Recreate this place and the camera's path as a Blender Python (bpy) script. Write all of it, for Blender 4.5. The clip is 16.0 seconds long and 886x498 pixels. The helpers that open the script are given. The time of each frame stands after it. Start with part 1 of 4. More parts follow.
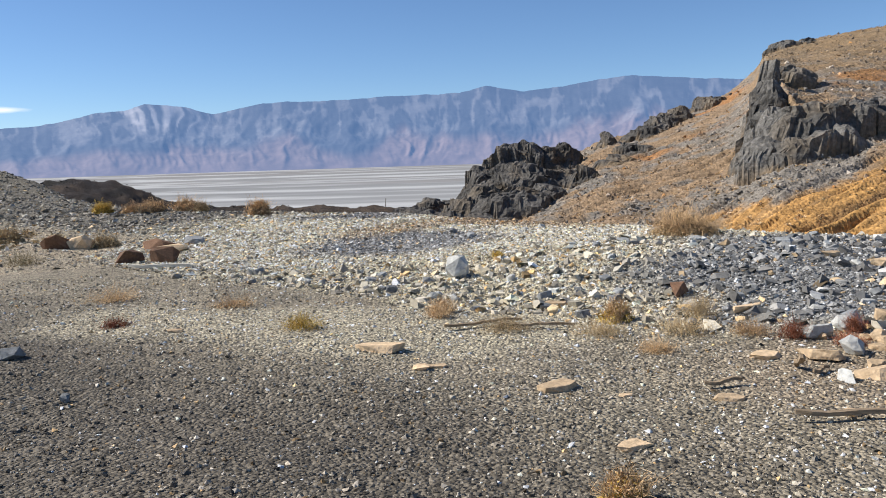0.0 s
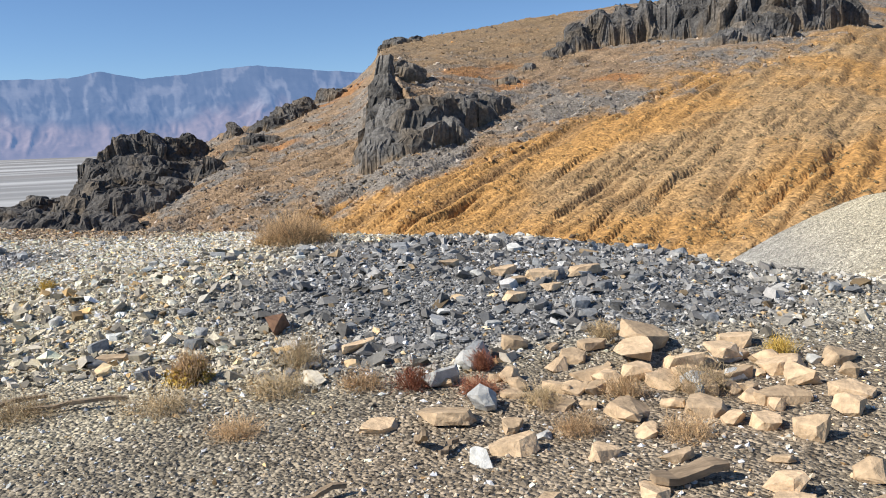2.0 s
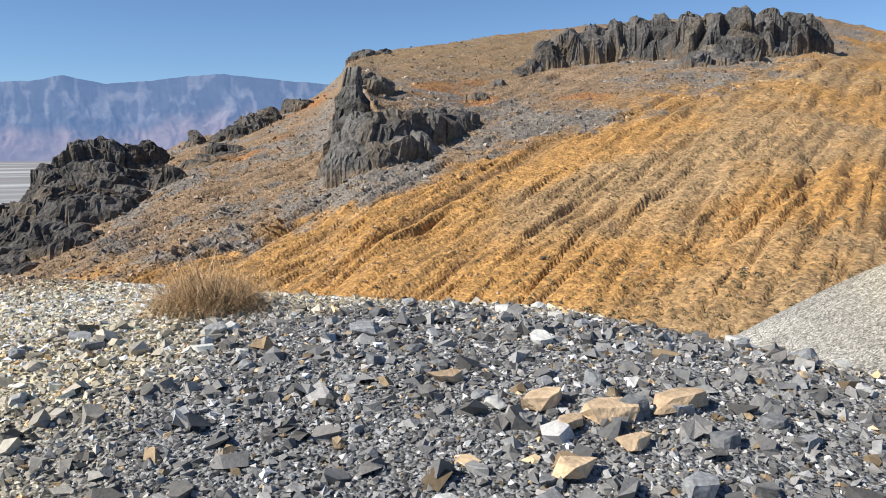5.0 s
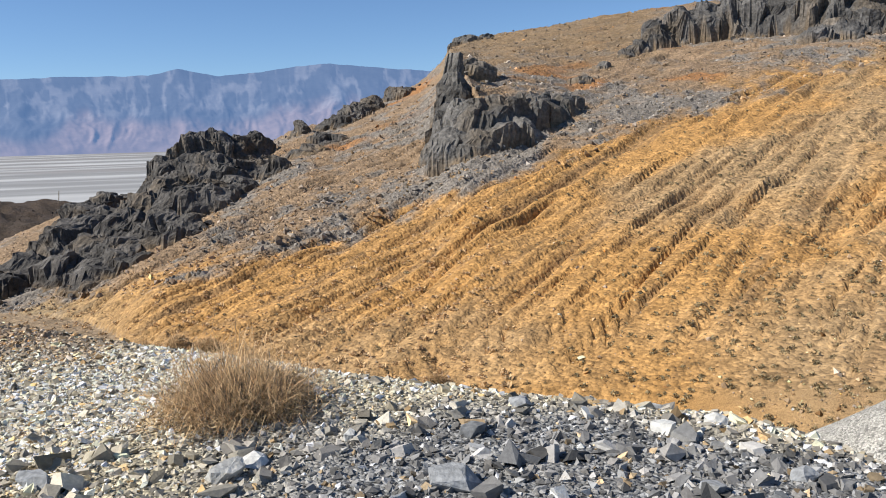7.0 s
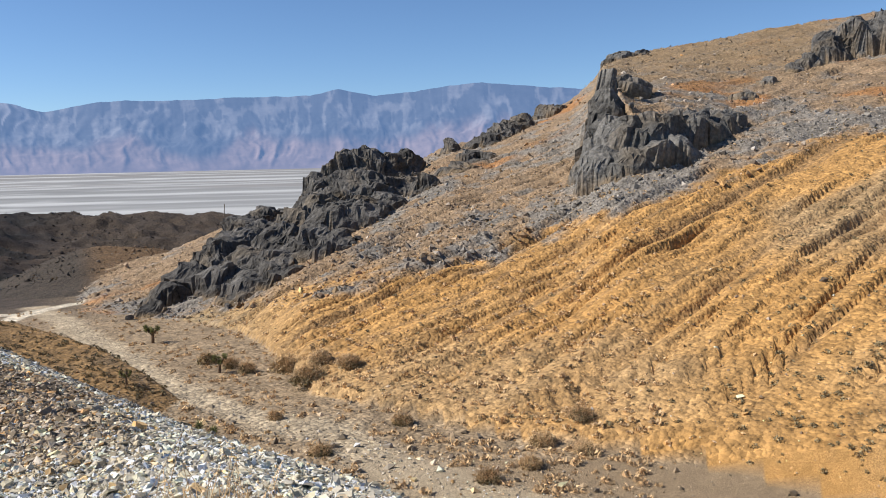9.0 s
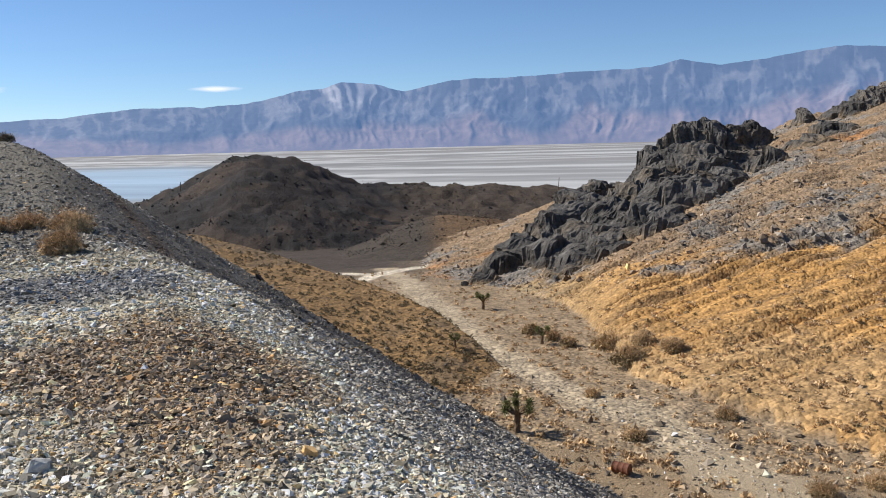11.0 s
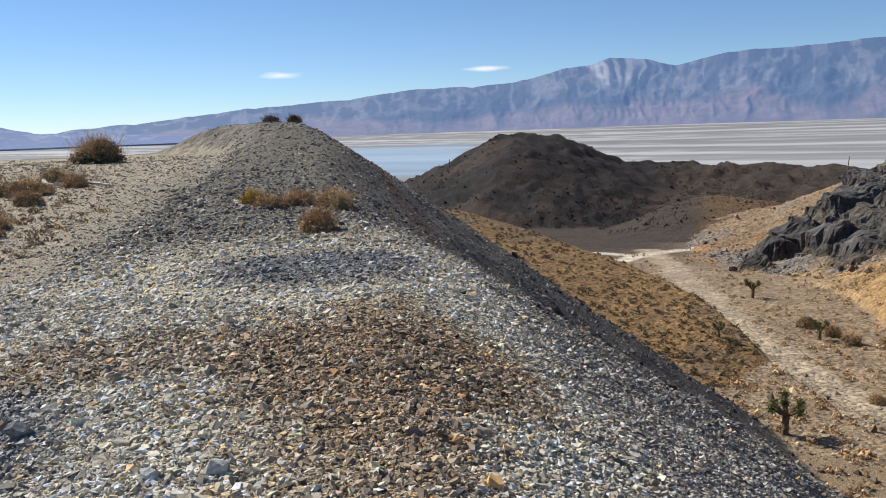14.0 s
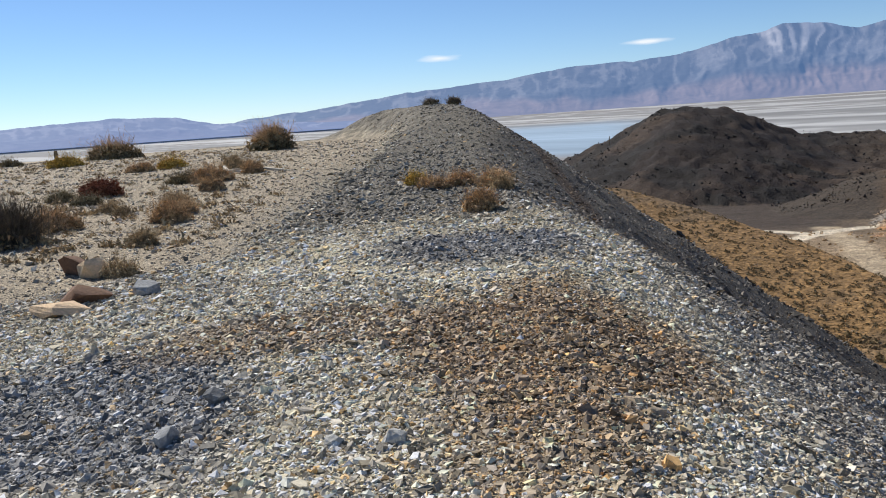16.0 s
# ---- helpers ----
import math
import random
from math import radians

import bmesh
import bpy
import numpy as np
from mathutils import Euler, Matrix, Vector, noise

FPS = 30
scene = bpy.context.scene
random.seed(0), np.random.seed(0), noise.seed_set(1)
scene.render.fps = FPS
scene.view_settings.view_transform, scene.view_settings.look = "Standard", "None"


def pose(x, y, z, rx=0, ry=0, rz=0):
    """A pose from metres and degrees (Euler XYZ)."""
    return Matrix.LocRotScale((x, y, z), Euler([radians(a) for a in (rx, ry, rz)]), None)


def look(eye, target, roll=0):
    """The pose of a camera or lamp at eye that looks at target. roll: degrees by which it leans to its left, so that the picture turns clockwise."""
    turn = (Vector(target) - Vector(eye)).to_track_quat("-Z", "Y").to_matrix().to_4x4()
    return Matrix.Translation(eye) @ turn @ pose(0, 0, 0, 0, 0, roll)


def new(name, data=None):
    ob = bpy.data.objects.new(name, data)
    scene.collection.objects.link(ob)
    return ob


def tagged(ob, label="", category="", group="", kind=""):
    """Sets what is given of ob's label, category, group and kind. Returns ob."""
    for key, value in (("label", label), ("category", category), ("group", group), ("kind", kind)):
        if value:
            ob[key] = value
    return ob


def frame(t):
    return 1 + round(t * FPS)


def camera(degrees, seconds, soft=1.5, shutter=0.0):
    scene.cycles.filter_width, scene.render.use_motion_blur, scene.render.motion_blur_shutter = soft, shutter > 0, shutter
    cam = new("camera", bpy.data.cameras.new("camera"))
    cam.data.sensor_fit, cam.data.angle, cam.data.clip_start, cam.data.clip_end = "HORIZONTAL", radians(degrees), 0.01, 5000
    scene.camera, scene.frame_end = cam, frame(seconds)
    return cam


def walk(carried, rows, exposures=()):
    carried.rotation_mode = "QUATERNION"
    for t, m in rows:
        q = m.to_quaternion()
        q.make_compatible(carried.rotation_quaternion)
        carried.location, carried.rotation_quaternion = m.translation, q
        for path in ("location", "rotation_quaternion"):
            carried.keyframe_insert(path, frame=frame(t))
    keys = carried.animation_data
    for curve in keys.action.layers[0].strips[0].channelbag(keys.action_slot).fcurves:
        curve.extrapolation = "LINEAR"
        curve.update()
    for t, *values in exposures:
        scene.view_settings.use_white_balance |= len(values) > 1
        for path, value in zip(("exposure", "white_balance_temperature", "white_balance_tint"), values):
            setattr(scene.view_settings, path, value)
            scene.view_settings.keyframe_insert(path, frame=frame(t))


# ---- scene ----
cam = camera(56.3, 16.0, soft=1.0)
PATH = [
    (0, (-0.123, 1.565, 1.382), (-0.122, 3.553, 1.171), -1.8),
    (0.5, (0.015, 2.004, 1.389), (0.34, 3.964, 1.158), -2.7),
    (1, (0.255, 2.442, 1.395), (0.775, 4.359, 1.162), -2.3),
    (1.5, (0.439, 2.879, 1.394), (1.131, 4.739, 1.142), -1.8),
    (2, (0.671, 3.285, 1.422), (1.509, 5.082, 1.158), -2.2),
    (2.5, (0.943, 3.625, 1.457), (1.801, 5.411, 1.186), -1.3),
    (3, (1.155, 4.078, 1.456), (2.053, 5.842, 1.172), -0.8),
    (3.5, (1.338, 4.521, 1.473), (2.208, 6.3, 1.195), -1.5),
    (4, (1.497, 5.025, 1.495), (2.331, 6.827, 1.255), -1.4),
    (4.2, (1.543, 5.236, 1.496), (2.409, 7.023, 1.261), -1.7),
    (6.3, (2.356, 7.129, 1.701), (3.292, 8.88, 1.461), -0.2),
    (6.5, (2.464, 7.33, 1.756), (3.304, 9.128, 1.508), -0.2),
    (7, (2.62, 7.872, 1.772), (3.311, 9.731, 1.51), -1.6),
    (7.5, (2.837, 8.453, 1.765), (3.57, 10.301, 1.538), -1.8),
    (8, (3.025, 8.981, 1.776), (3.657, 10.866, 1.559), -1.9),
    (8.2, (3.094, 9.116, 1.777), (3.65, 11.027, 1.574), -1.8),
    (10.3, (3.876, 10.839, 1.749), (3.931, 12.825, 1.519), -1.3),
    (10.5, (3.915, 10.918, 1.773), (3.876, 12.905, 1.548), -1.4),
    (11, (4.006, 11.096, 1.753), (3.569, 13.031, 1.499), -1.5),
    (11.5, (4.067, 11.335, 1.766), (3.311, 13.158, 1.442), -1.8),
    (12, (4.045, 11.507, 1.754), (3.159, 13.269, 1.420), -1.3),
    (12.5, (4.031, 11.658, 1.772), (3.088, 13.390, 1.440), -1.3),
    (13, (4.048, 11.709, 1.780), (3.056, 13.414, 1.451), -1.4),
    (13.5, (4.046, 11.756, 1.781), (3.038, 13.456, 1.475), -1.9),
    (14, (4.059, 11.755, 1.786), (3.043, 13.453, 1.498), -2.0),
    (14.5, (4.050, 11.750, 1.782), (2.972, 13.409, 1.491), -2.5),
    (15, (4.039, 11.748, 1.782), (2.891, 13.358, 1.485), -3.1),
    (15.5, (4.014, 11.755, 1.775), (2.794, 13.310, 1.468), -3.5),
    (16, (4.015, 11.711, 1.775), (2.693, 13.179, 1.459), -4.0),
]
walk(cam, [(t, look(eye, target, roll)) for t, eye, target, roll in PATH], exposures=[(0, 0.36), (9, 0.36), (12, 0.22), (16, 0.17)])

# ---- light ----
SUN_AZ, SUN_EL = -82.0, 40.0
world = bpy.data.worlds.new("desert_sky")
scene.world = world
world.use_nodes = True
wn, wl = world.node_tree.nodes, world.node_tree.links
sky = wn.new("ShaderNodeTexSky")
sky.sky_type, sky.sun_disc = "NISHITA", False
sky.sun_elevation, sky.sun_rotation = radians(SUN_EL), radians(SUN_AZ)
sky.altitude, sky.air_density, sky.dust_density, sky.ozone_density = 1500, 0.9, 0.0, 6.5
bg = wn["Background"]
bg.inputs["Strength"].default_value = 0.095
# a few thin white clouds low over the far range
coord = wn.new("ShaderNodeTexCoord")
wisp = wn.new("ShaderNodeTexNoise")
wisp.inputs["Scale"].default_value, wisp.inputs["Detail"].default_value = 34, 7
squash = wn.new("ShaderNodeVectorMath")
squash.operation = "MULTIPLY"
squash.inputs[1].default_value = (1, 1, 5)
wl.new(coord.outputs["Generated"], squash.inputs[0])
wl.new(squash.outputs[0], wisp.inputs["Vector"])
cover = None
for c_az, c_el, wide, flat in ((-41.4, 3.85, 0.03, 0.005), (-27.6, 3.9, 0.035, 0.004)):
    ca, ce = radians(c_az), radians(c_el)
    off = wn.new("ShaderNodeVectorMath")
    off.operation = "SUBTRACT"
    off.inputs[1].default_value = (math.sin(ca) * math.cos(ce), math.cos(ca) * math.cos(ce), math.sin(ce))
    wl.new(coord.outputs["Generated"], off.inputs[0])
    sc = wn.new("ShaderNodeVectorMath")
    sc.operation = "MULTIPLY"
    sc.inputs[1].default_value = (1 / wide, 1 / wide, 1 / flat)
    wl.new(off.outputs[0], sc.inputs[0])
    ln = wn.new("ShaderNodeVectorMath")
    ln.operation = "LENGTH"
    wl.new(sc.outputs[0], ln.inputs[0])
    near = wn.new("ShaderNodeMath")
    near.operation = "SUBTRACT"
    near.inputs[0].default_value = 1.0
    wl.new(ln.outputs["Value"], near.inputs[1])
    if cover is None:
        cover = near.outputs[0]
    else:
        mx = wn.new("ShaderNodeMath")
        mx.operation = "MAXIMUM"
        wl.new(cover, mx.inputs[0])
        wl.new(near.outputs[0], mx.inputs[1])
        cover = mx.outputs[0]
add = wn.new("ShaderNodeMath")
add.operation = "ADD"
wl.new(cover, add.inputs[0])
wl.new(wisp.outputs["Fac"], add.inputs[1])
fade = wn.new("ShaderNodeMapRange")
fade.inputs["From Min"].default_value, fade.inputs["From Max"].default_value, fade.inputs["To Max"].default_value = 0.55, 1.35, 0.8
wl.new(add.outputs[0], fade.inputs["Value"])
blend = wn.new("ShaderNodeMixRGB")
blend.inputs["Color2"].default_value = (9.5, 9.6, 9.8, 1)
wl.new(fade.outputs[0], blend.inputs["Fac"])
wl.new(sky.outputs[0], blend.inputs["Color1"])
wl.new(blend.outputs[0], bg.inputs["Color"])
sun = new("sun", bpy.data.lights.new("sun", "SUN"))
sun.data.energy, sun.data.angle, sun.data.color = 5.0, radians(0.53), (1.0, 0.95, 0.87)
_a, _e = radians(SUN_AZ), radians(SUN_EL)
sun.matrix_world = look((0, 0, 60), Vector((0, 0, 60)) - Vector((math.sin(_a) * math.cos(_e), math.cos(_a) * math.cos(_e), math.sin(_e))))

# ---- numpy noise and helpers ----
rng = np.random.default_rng(7)


def hashed(ix, iy, seed):
    h = (ix.astype(np.int64) * 374761393 + iy.astype(np.int64) * 668265263 + seed * 144665) & 0xFFFFFFFF
    h = ((h ^ (h >> 13)) * 1274126177) & 0xFFFFFFFF
    return ((h ^ (h >> 16)) & 0xFFFF) / 65535.0


def vnoise(x, y, seed=0):
    x, y = np.asarray(x, float), np.asarray(y, float)
    ix, iy = np.floor(x), np.floor(y)
    fx, fy = x - ix, y - iy
    fx, fy = fx * fx * (3 - 2 * fx), fy * fy * (3 - 2 * fy)
    a, b = hashed(ix, iy, seed), hashed(ix + 1, iy, seed)
    c, d = hashed(ix, iy + 1, seed), hashed(ix + 1, iy + 1, seed)
    return (a + (b - a) * fx) * (1 - fy) + (c + (d - c) * fx) * fy


def fbm(x, y, octaves=4, seed=0, ridged=False):
    """Fractal noise about 0; ridged: 0 to 1, sharp crests."""
    x, y = np.asarray(x, float), np.asarray(y, float)
    total, amp, norm = 0.0, 1.0, 0.0
    for k in range(octaves):
        n = vnoise(x, y, seed + k * 17)
        total = total + amp * ((1 - np.abs(2 * n - 1)) if ridged else (2 * n - 1))
        norm, amp = norm + amp, amp * 0.5
        x, y = x * 2.03 + 11.3, y * 2.03 - 7.7
    return total / norm


def smooth(a, b, x):
    t = np.clip((x - a) / (b - a), 0, 1)
    return t * t * (3 - 2 * t)


def spot(x, y, cx, cy, rx, ry, turn=0.0):
    c, s = math.cos(radians(turn)), math.sin(radians(turn))
    u, v = (x - cx) * c + (y - cy) * s, -(x - cx) * s + (y - cy) * c
    d = np.sqrt((u / rx) ** 2 + (v / ry) ** 2) + 0.35 * fbm(x * 0.9, y * 0.9, 3, 91)
    return 1 - smooth(0.6, 1.15, d)


def mesh_from(name, verts, faces, material, colours=None, smooth_shade=False):
    me = bpy.data.meshes.new(name)
    verts, faces = np.asarray(verts, np.float32), np.asarray(faces, np.int32)
    n, k = faces.shape
    me.vertices.add(len(verts))
    me.vertices.foreach_set("co", verts.ravel())
    me.loops.add(n * k)
    me.loops.foreach_set("vertex_index", faces.ravel())
    me.polygons.add(n)
    me.polygons.foreach_set("loop_start", np.arange(0, n * k, k, dtype=np.int32))
    if colours is not None:
        at = me.attributes.new("soil", "FLOAT_COLOR", "POINT")
        rgba = np.ones((len(verts), 4), np.float32)
        rgba[:, :3] = np.clip(colours, 0, 1)
        at.data.foreach_set("color", rgba.ravel())
    me.update(calc_edges=True)
    me.polygons.foreach_set("use_smooth", np.full(n, smooth_shade))
    if material:
        me.materials.append(material)
    return me


def part(name, me, parent, label=""):
    ob = new(name, me)
    ob.parent = parent
    return tagged(ob, label)


# ---- materials ----
def material(name, colour=(0.3, 0.3, 0.3), attr="", rough=0.92, grains=(), bump=0.0, bump_scale=20.0, vary=0.0, per_object=0.0, metal=0.0, stretch=(1, 1, 1)):
    """colour or a mesh's own soil tint, times grains of (scale, low, high), with a fine relief."""
    m = bpy.data.materials.new(name)
    m.use_nodes = True
    n, l = m.node_tree.nodes, m.node_tree.links
    b = n["Principled BSDF"]
    b.inputs["Roughness"].default_value, b.inputs["Metallic"].default_value = rough, metal
    b.inputs["Specular IOR Level"].default_value = 0.25
    co = n.new("ShaderNodeTexCoord")
    mp = n.new("ShaderNodeMapping")
    mp.inputs["Scale"].default_value = stretch
    l.new(co.outputs["Object"], mp.inputs["Vector"])
    if attr:
        a = n.new("ShaderNodeAttribute")
        a.attribute_name = attr
        out = a.outputs["Color"]
    else:
        c = n.new("ShaderNodeRGB")
        c.outputs[0].default_value = (*colour, 1)
        out = c.outputs[0]

    def times(value_socket, low, high, out):
        r = n.new("ShaderNodeMapRange")
        r.inputs["From Min"].default_value, r.inputs["From Max"].default_value = 0.3, 0.7
        r.inputs["To Min"].default_value, r.inputs["To Max"].default_value = low, high
        l.new(value_socket, r.inputs["Value"])
        x = n.new("ShaderNodeVectorMath")
        x.operation = "MULTIPLY"
        l.new(out, x.inputs[0])
        l.new(r.outputs[0], x.inputs[1])
        return x.outputs[0]

    for scale, low, high in grains:
        t = n.new("ShaderNodeTexNoise")
        t.inputs["Scale"].default_value, t.inputs["Detail"].default_value, t.inputs["Roughness"].default_value = scale, 5, 0.65
        l.new(mp.outputs[0], t.inputs["Vector"])
        out = times(t.outputs["Fac"], low, high, out)
    if vary:
        g = n.new("ShaderNodeNewGeometry")
        out = times(g.outputs["Random Per Island"], 1 - vary, 1 + vary, out)
    if per_object:
        g = n.new("ShaderNodeObjectInfo")
        out = times(g.outputs["Random"], 1 - per_object, 1 + per_object, out)
    l.new(out, b.inputs["Base Color"])
    if bump:
        t = n.new("ShaderNodeTexNoise")
        t.inputs["Scale"].default_value, t.inputs["Detail"].default_value = bump_scale, 6
        l.new(mp.outputs[0], t.inputs["Vector"])
        u = n.new("ShaderNodeBump")
        u.inputs["Strength"].default_value, u.inputs["Distance"].default_value = bump, 0.6 / bump_scale
        l.new(t.outputs["Fac"], u.inputs["Height"])
        l.new(u.outputs[0], b.inputs["Normal"])
    return m


M_NEAR = material("gravelly_soil", attr="soil", grains=((55, 0.45, 1.55), (14, 0.72, 1.28), (1.3, 0.85, 1.15)), bump=0.9, bump_scale=45)
def pebbled(m, scale, low, high, depth):
    """Adds a cover of small stones, each of its own shade, to a ground material."""
    n, l = m.node_tree.nodes, m.node_tree.links
    b = n["Principled BSDF"]
    old = b.inputs["Base Color"].links[0].from_socket
    v = n.new("ShaderNodeTexVoronoi")
    v.inputs["Scale"].default_value = scale
    w = n.new("ShaderNodeTexNoise")
    w.inputs["Scale"].default_value = scale * 0.7
    co = n.new("ShaderNodeTexCoord")
    a = n.new("ShaderNodeVectorMath")
    a.operation = "MULTIPLY_ADD"
    a.inputs[1].default_value = (0.6 / scale,) * 3
    l.new(co.outputs["Object"], w.inputs["Vector"])
    l.new(w.outputs["Color"], a.inputs[0])
    l.new(co.outputs["Object"], a.inputs[2])
    l.new(a.outputs[0], v.inputs["Vector"])
    s = n.new("ShaderNodeSeparateColor")
    l.new(v.outputs["Color"], s.inputs[0])
    r = n.new("ShaderNodeMapRange")
    r.inputs["To Min"].default_value, r.inputs["To Max"].default_value = low, high
    l.new(s.outputs[0], r.inputs["Value"])
    x = n.new("ShaderNodeVectorMath")
    x.operation = "MULTIPLY"
    l.new(old, x.inputs[0])
    l.new(r.outputs[0], x.inputs[1])
    l.new(x.outputs[0], b.inputs["Base Color"])
    u = n.new("ShaderNodeBump")
    u.invert = True
    u.inputs["Strength"].default_value, u.inputs["Distance"].default_value = 1.0, depth
    l.new(v.outputs["Distance"], u.inputs["Height"])
    l.new(b.inputs["Normal"].links[0].from_socket, u.inputs["Normal"])
    l.new(u.outputs[0], b.inputs["Normal"])


pebbled(M_NEAR, 42, 0.45, 1.6, 0.02)
M_FAR = material("hill_soil", attr="soil", grains=((1.1, 0.62, 1.38), (0.22, 0.78, 1.22)), bump=0.9, bump_scale=1.4)
pebbled(M_FAR, 3.2, 0.72, 1.28, 0.1)
M_LAKE = material("salt_flat", attr="soil", grains=((0.02, 0.86, 1.12), (0.006, 0.85, 1.15)), stretch=(0.12, 1, 1))
M_STONE = material("broken_stone", attr="soil", grains=((40, 0.8, 1.2),), vary=0.12, bump=0.5, bump_scale=90, rough=0.8)
M_CRAG = material("dark_limestone", attr="soil", grains=((1.6, 0.5, 1.5), (0.3, 0.7, 1.3)), bump=1.0, bump_scale=1.1)
M_SAND = material("sandstone", (0.55, 0.40, 0.25), grains=((25, 0.75, 1.2), (5, 0.8, 1.2)), bump=0.6, bump_scale=40, per_object=0.16)
M_SLATE = material("blue_grey_rock", (0.235, 0.24, 0.24), grains=((30, 0.7, 1.3), (6, 0.8, 1.2)), bump=0.6, bump_scale=40, per_object=0.25)
M_WHITE = material("white_marble_rock", (0.55, 0.54, 0.5), grains=((30, 0.75, 1.15), (6, 0.8, 1.15)), bump=0.6, bump_scale=40, per_object=0.15)
M_BROWN = material("brown_rock", (0.16, 0.09, 0.055), grains=((25, 0.7, 1.3),), bump=0.6, bump_scale=40, per_object=0.2)
M_WOOD = material("weathered_wood", (0.27, 0.2, 0.13), grains=((20, 0.6, 1.3), (90, 0.8, 1.2)), stretch=(0.15, 1, 1), bump=0.5, bump_scale=60)
M_DRY = material("dry_twigs", (0.5, 0.34, 0.185), vary=0.4)
M_STRAW = material("straw", (0.43, 0.32, 0.18), vary=0.35)
M_YELLOW = material("yellow_rabbitbrush", (0.50, 0.34, 0.08), vary=0.4)
M_RED = material("russet_buckwheat", (0.26, 0.10, 0.055), vary=0.4)
M_SAGE = material("grey_green_sage", (0.24, 0.19, 0.105), vary=0.4)
M_DARKTWIG = material("dark_twigs", (0.15, 0.12, 0.085), vary=0.3)
M_JOSHUA = material("joshua_leaf", (0.2, 0.2, 0.08), vary=0.4)
M_BARK = material("joshua_bark", (0.16, 0.11, 0.07), grains=((12, 0.6, 1.4),), bump=0.8, bump_scale=14)
M_RUST = material("rusted_steel", (0.15, 0.06, 0.035), grains=((6, 0.6, 1.4),), rough=0.75, bump=0.4, bump_scale=20)
M_PALEWOOD = material("bleached_wood", (0.6, 0.55, 0.46), grains=((15, 0.7, 1.2),), stretch=(0.15, 1, 1))

# ---- the lie of the land ----
EYE = np.array((3.5, 9.8, 1.74))
TOP = np.array([(6.7, 9.2), (6.4, 10.4), (6.2, 11.6), (5.2, 12.6), (4.1, 13.7), (3.0, 15.2), (1.6, 16.9), (.2, 18.9), (-2.0, 22.3), (-6.8, 27.2),
                (-12.8, 33.5), (-20.3, 43.5), (-31.3, 54), (-50, 62), (-200, 100), (-200, -150), (150, -150), (150, 0), (40, 8), (20, 14), (12, 13), (9, 9.4), (7.4, 8.6)])


def outside(x, y):
    """Signed distance to the rim of the spoil heap's flat top: positive beyond it."""
    best, inside = np.full(x.shape, 1e9), np.zeros(x.shape, bool)
    for (ax, ay), (bx, by) in zip(TOP, np.roll(TOP, -1, 0)):
        dx, dy = bx - ax, by - ay
        t = np.clip(((x - ax) * dx + (y - ay) * dy) / (dx * dx + dy * dy), 0, 1)
        best = np.minimum(best, np.hypot(x - ax - t * dx, y - ay - t * dy))
        if ay != by:
            inside ^= ((ay > y) != (by > y)) & (x < ax + (y - ay) * dx / dy)
    return np.where(inside, -best, best)


def hill(az, r, table, foot, foot_z, back=0.35, bulge=1.0):
    """A hill by its crest: rows of bearing, height angle and range."""
    t = np.array(table, float)
    el = sum(np.interp(az + d, t[:, 0], t[:, 1]) for d in (-1.2, -0.6, 0, 0.6, 1.2)) / 5
    rc = sum(np.interp(az + d, t[:, 0], t[:, 2]) for d in (-6, -3, 0, 3, 6)) / 5
    zc = EYE[2] + rc * np.tan(np.radians(el))
    k = np.clip((r - foot) / np.maximum(rc - foot, 1), 0, 1) ** bulge
    return np.where(r < foot, foot_z - 0.6 * (foot - r), foot_z + (zc - foot_z) * k) - back * np.maximum(r - rc, 0)


SLOPE = [(-18, -11.5, 190), (-16, -9.2, 190), (-13, -6.6, 200), (-8, -5.3, 200), (-4.2, -3.9, 190), (0.3, -3.4, 195), (5, -1.4, 205), (8.6, 0.0, 212),
         (10.4, 1.15, 220), (13, 1.35, 235), (15.5, 2.5, 245), (18.2, 3.4, 252), (20.2, 4.6, 262), (21.2, 6.2, 272), (22.5, 6.7, 275), (27, 7.25, 285), (31, 7.8, 300),
         (34.6, 8.1, 320), (41, 8.5, 335), (47, 8.6, 335), (51.7, 8.2, 335), (55.5, 7.0, 330), (62, 5.2, 330), (80, 3, 330), (110, -2, 330)]
DARK = [(-44, -7, 330), (-36, -4.7, 330), (-33.1, -3.7, 330), (-29.5, -2.35, 330), (-27.4, -0.9, 330), (-25.7, -0.25, 332), (-22.7, -0.75, 330), (-19.4, -2.2, 325),
        (-15.9, -2.95, 330), (-13.5, -2.6, 350), (-8.1, -3.1, 350), (-4.2, -3.3, 340), (3, -4.0, 340), (10, -8, 340)]
KNOLL = [(-26, -10, 210), (-21.9, -7.7, 212), (-18.4, -6.8, 212), (-13.2, -4.75, 215), (-8.1, -5.3, 215), (-3, -7.5, 215)]
SPUR = [(-38, -5.0, 125), (-29.6, -5.55, 120), (-25.7, -6.5, 115), (-18.5, -8.95, 100), (-12.2, -11.6, 82), (-10.2, -13.3, 74), (-6.3, -16.6, 57), (-3, -19.5, 48)]
FOOT = [(-20, 150, -22), (-16, 140, -21), (-10, 127, -20), (-4.3, 106, -18), (-0.4, 74, -16), (0.7, 65, -15.5), (7, 57, -15), (16, 50, -14.8), (40, 45, -13), (70, 42, -10), (110, 42, -8)]


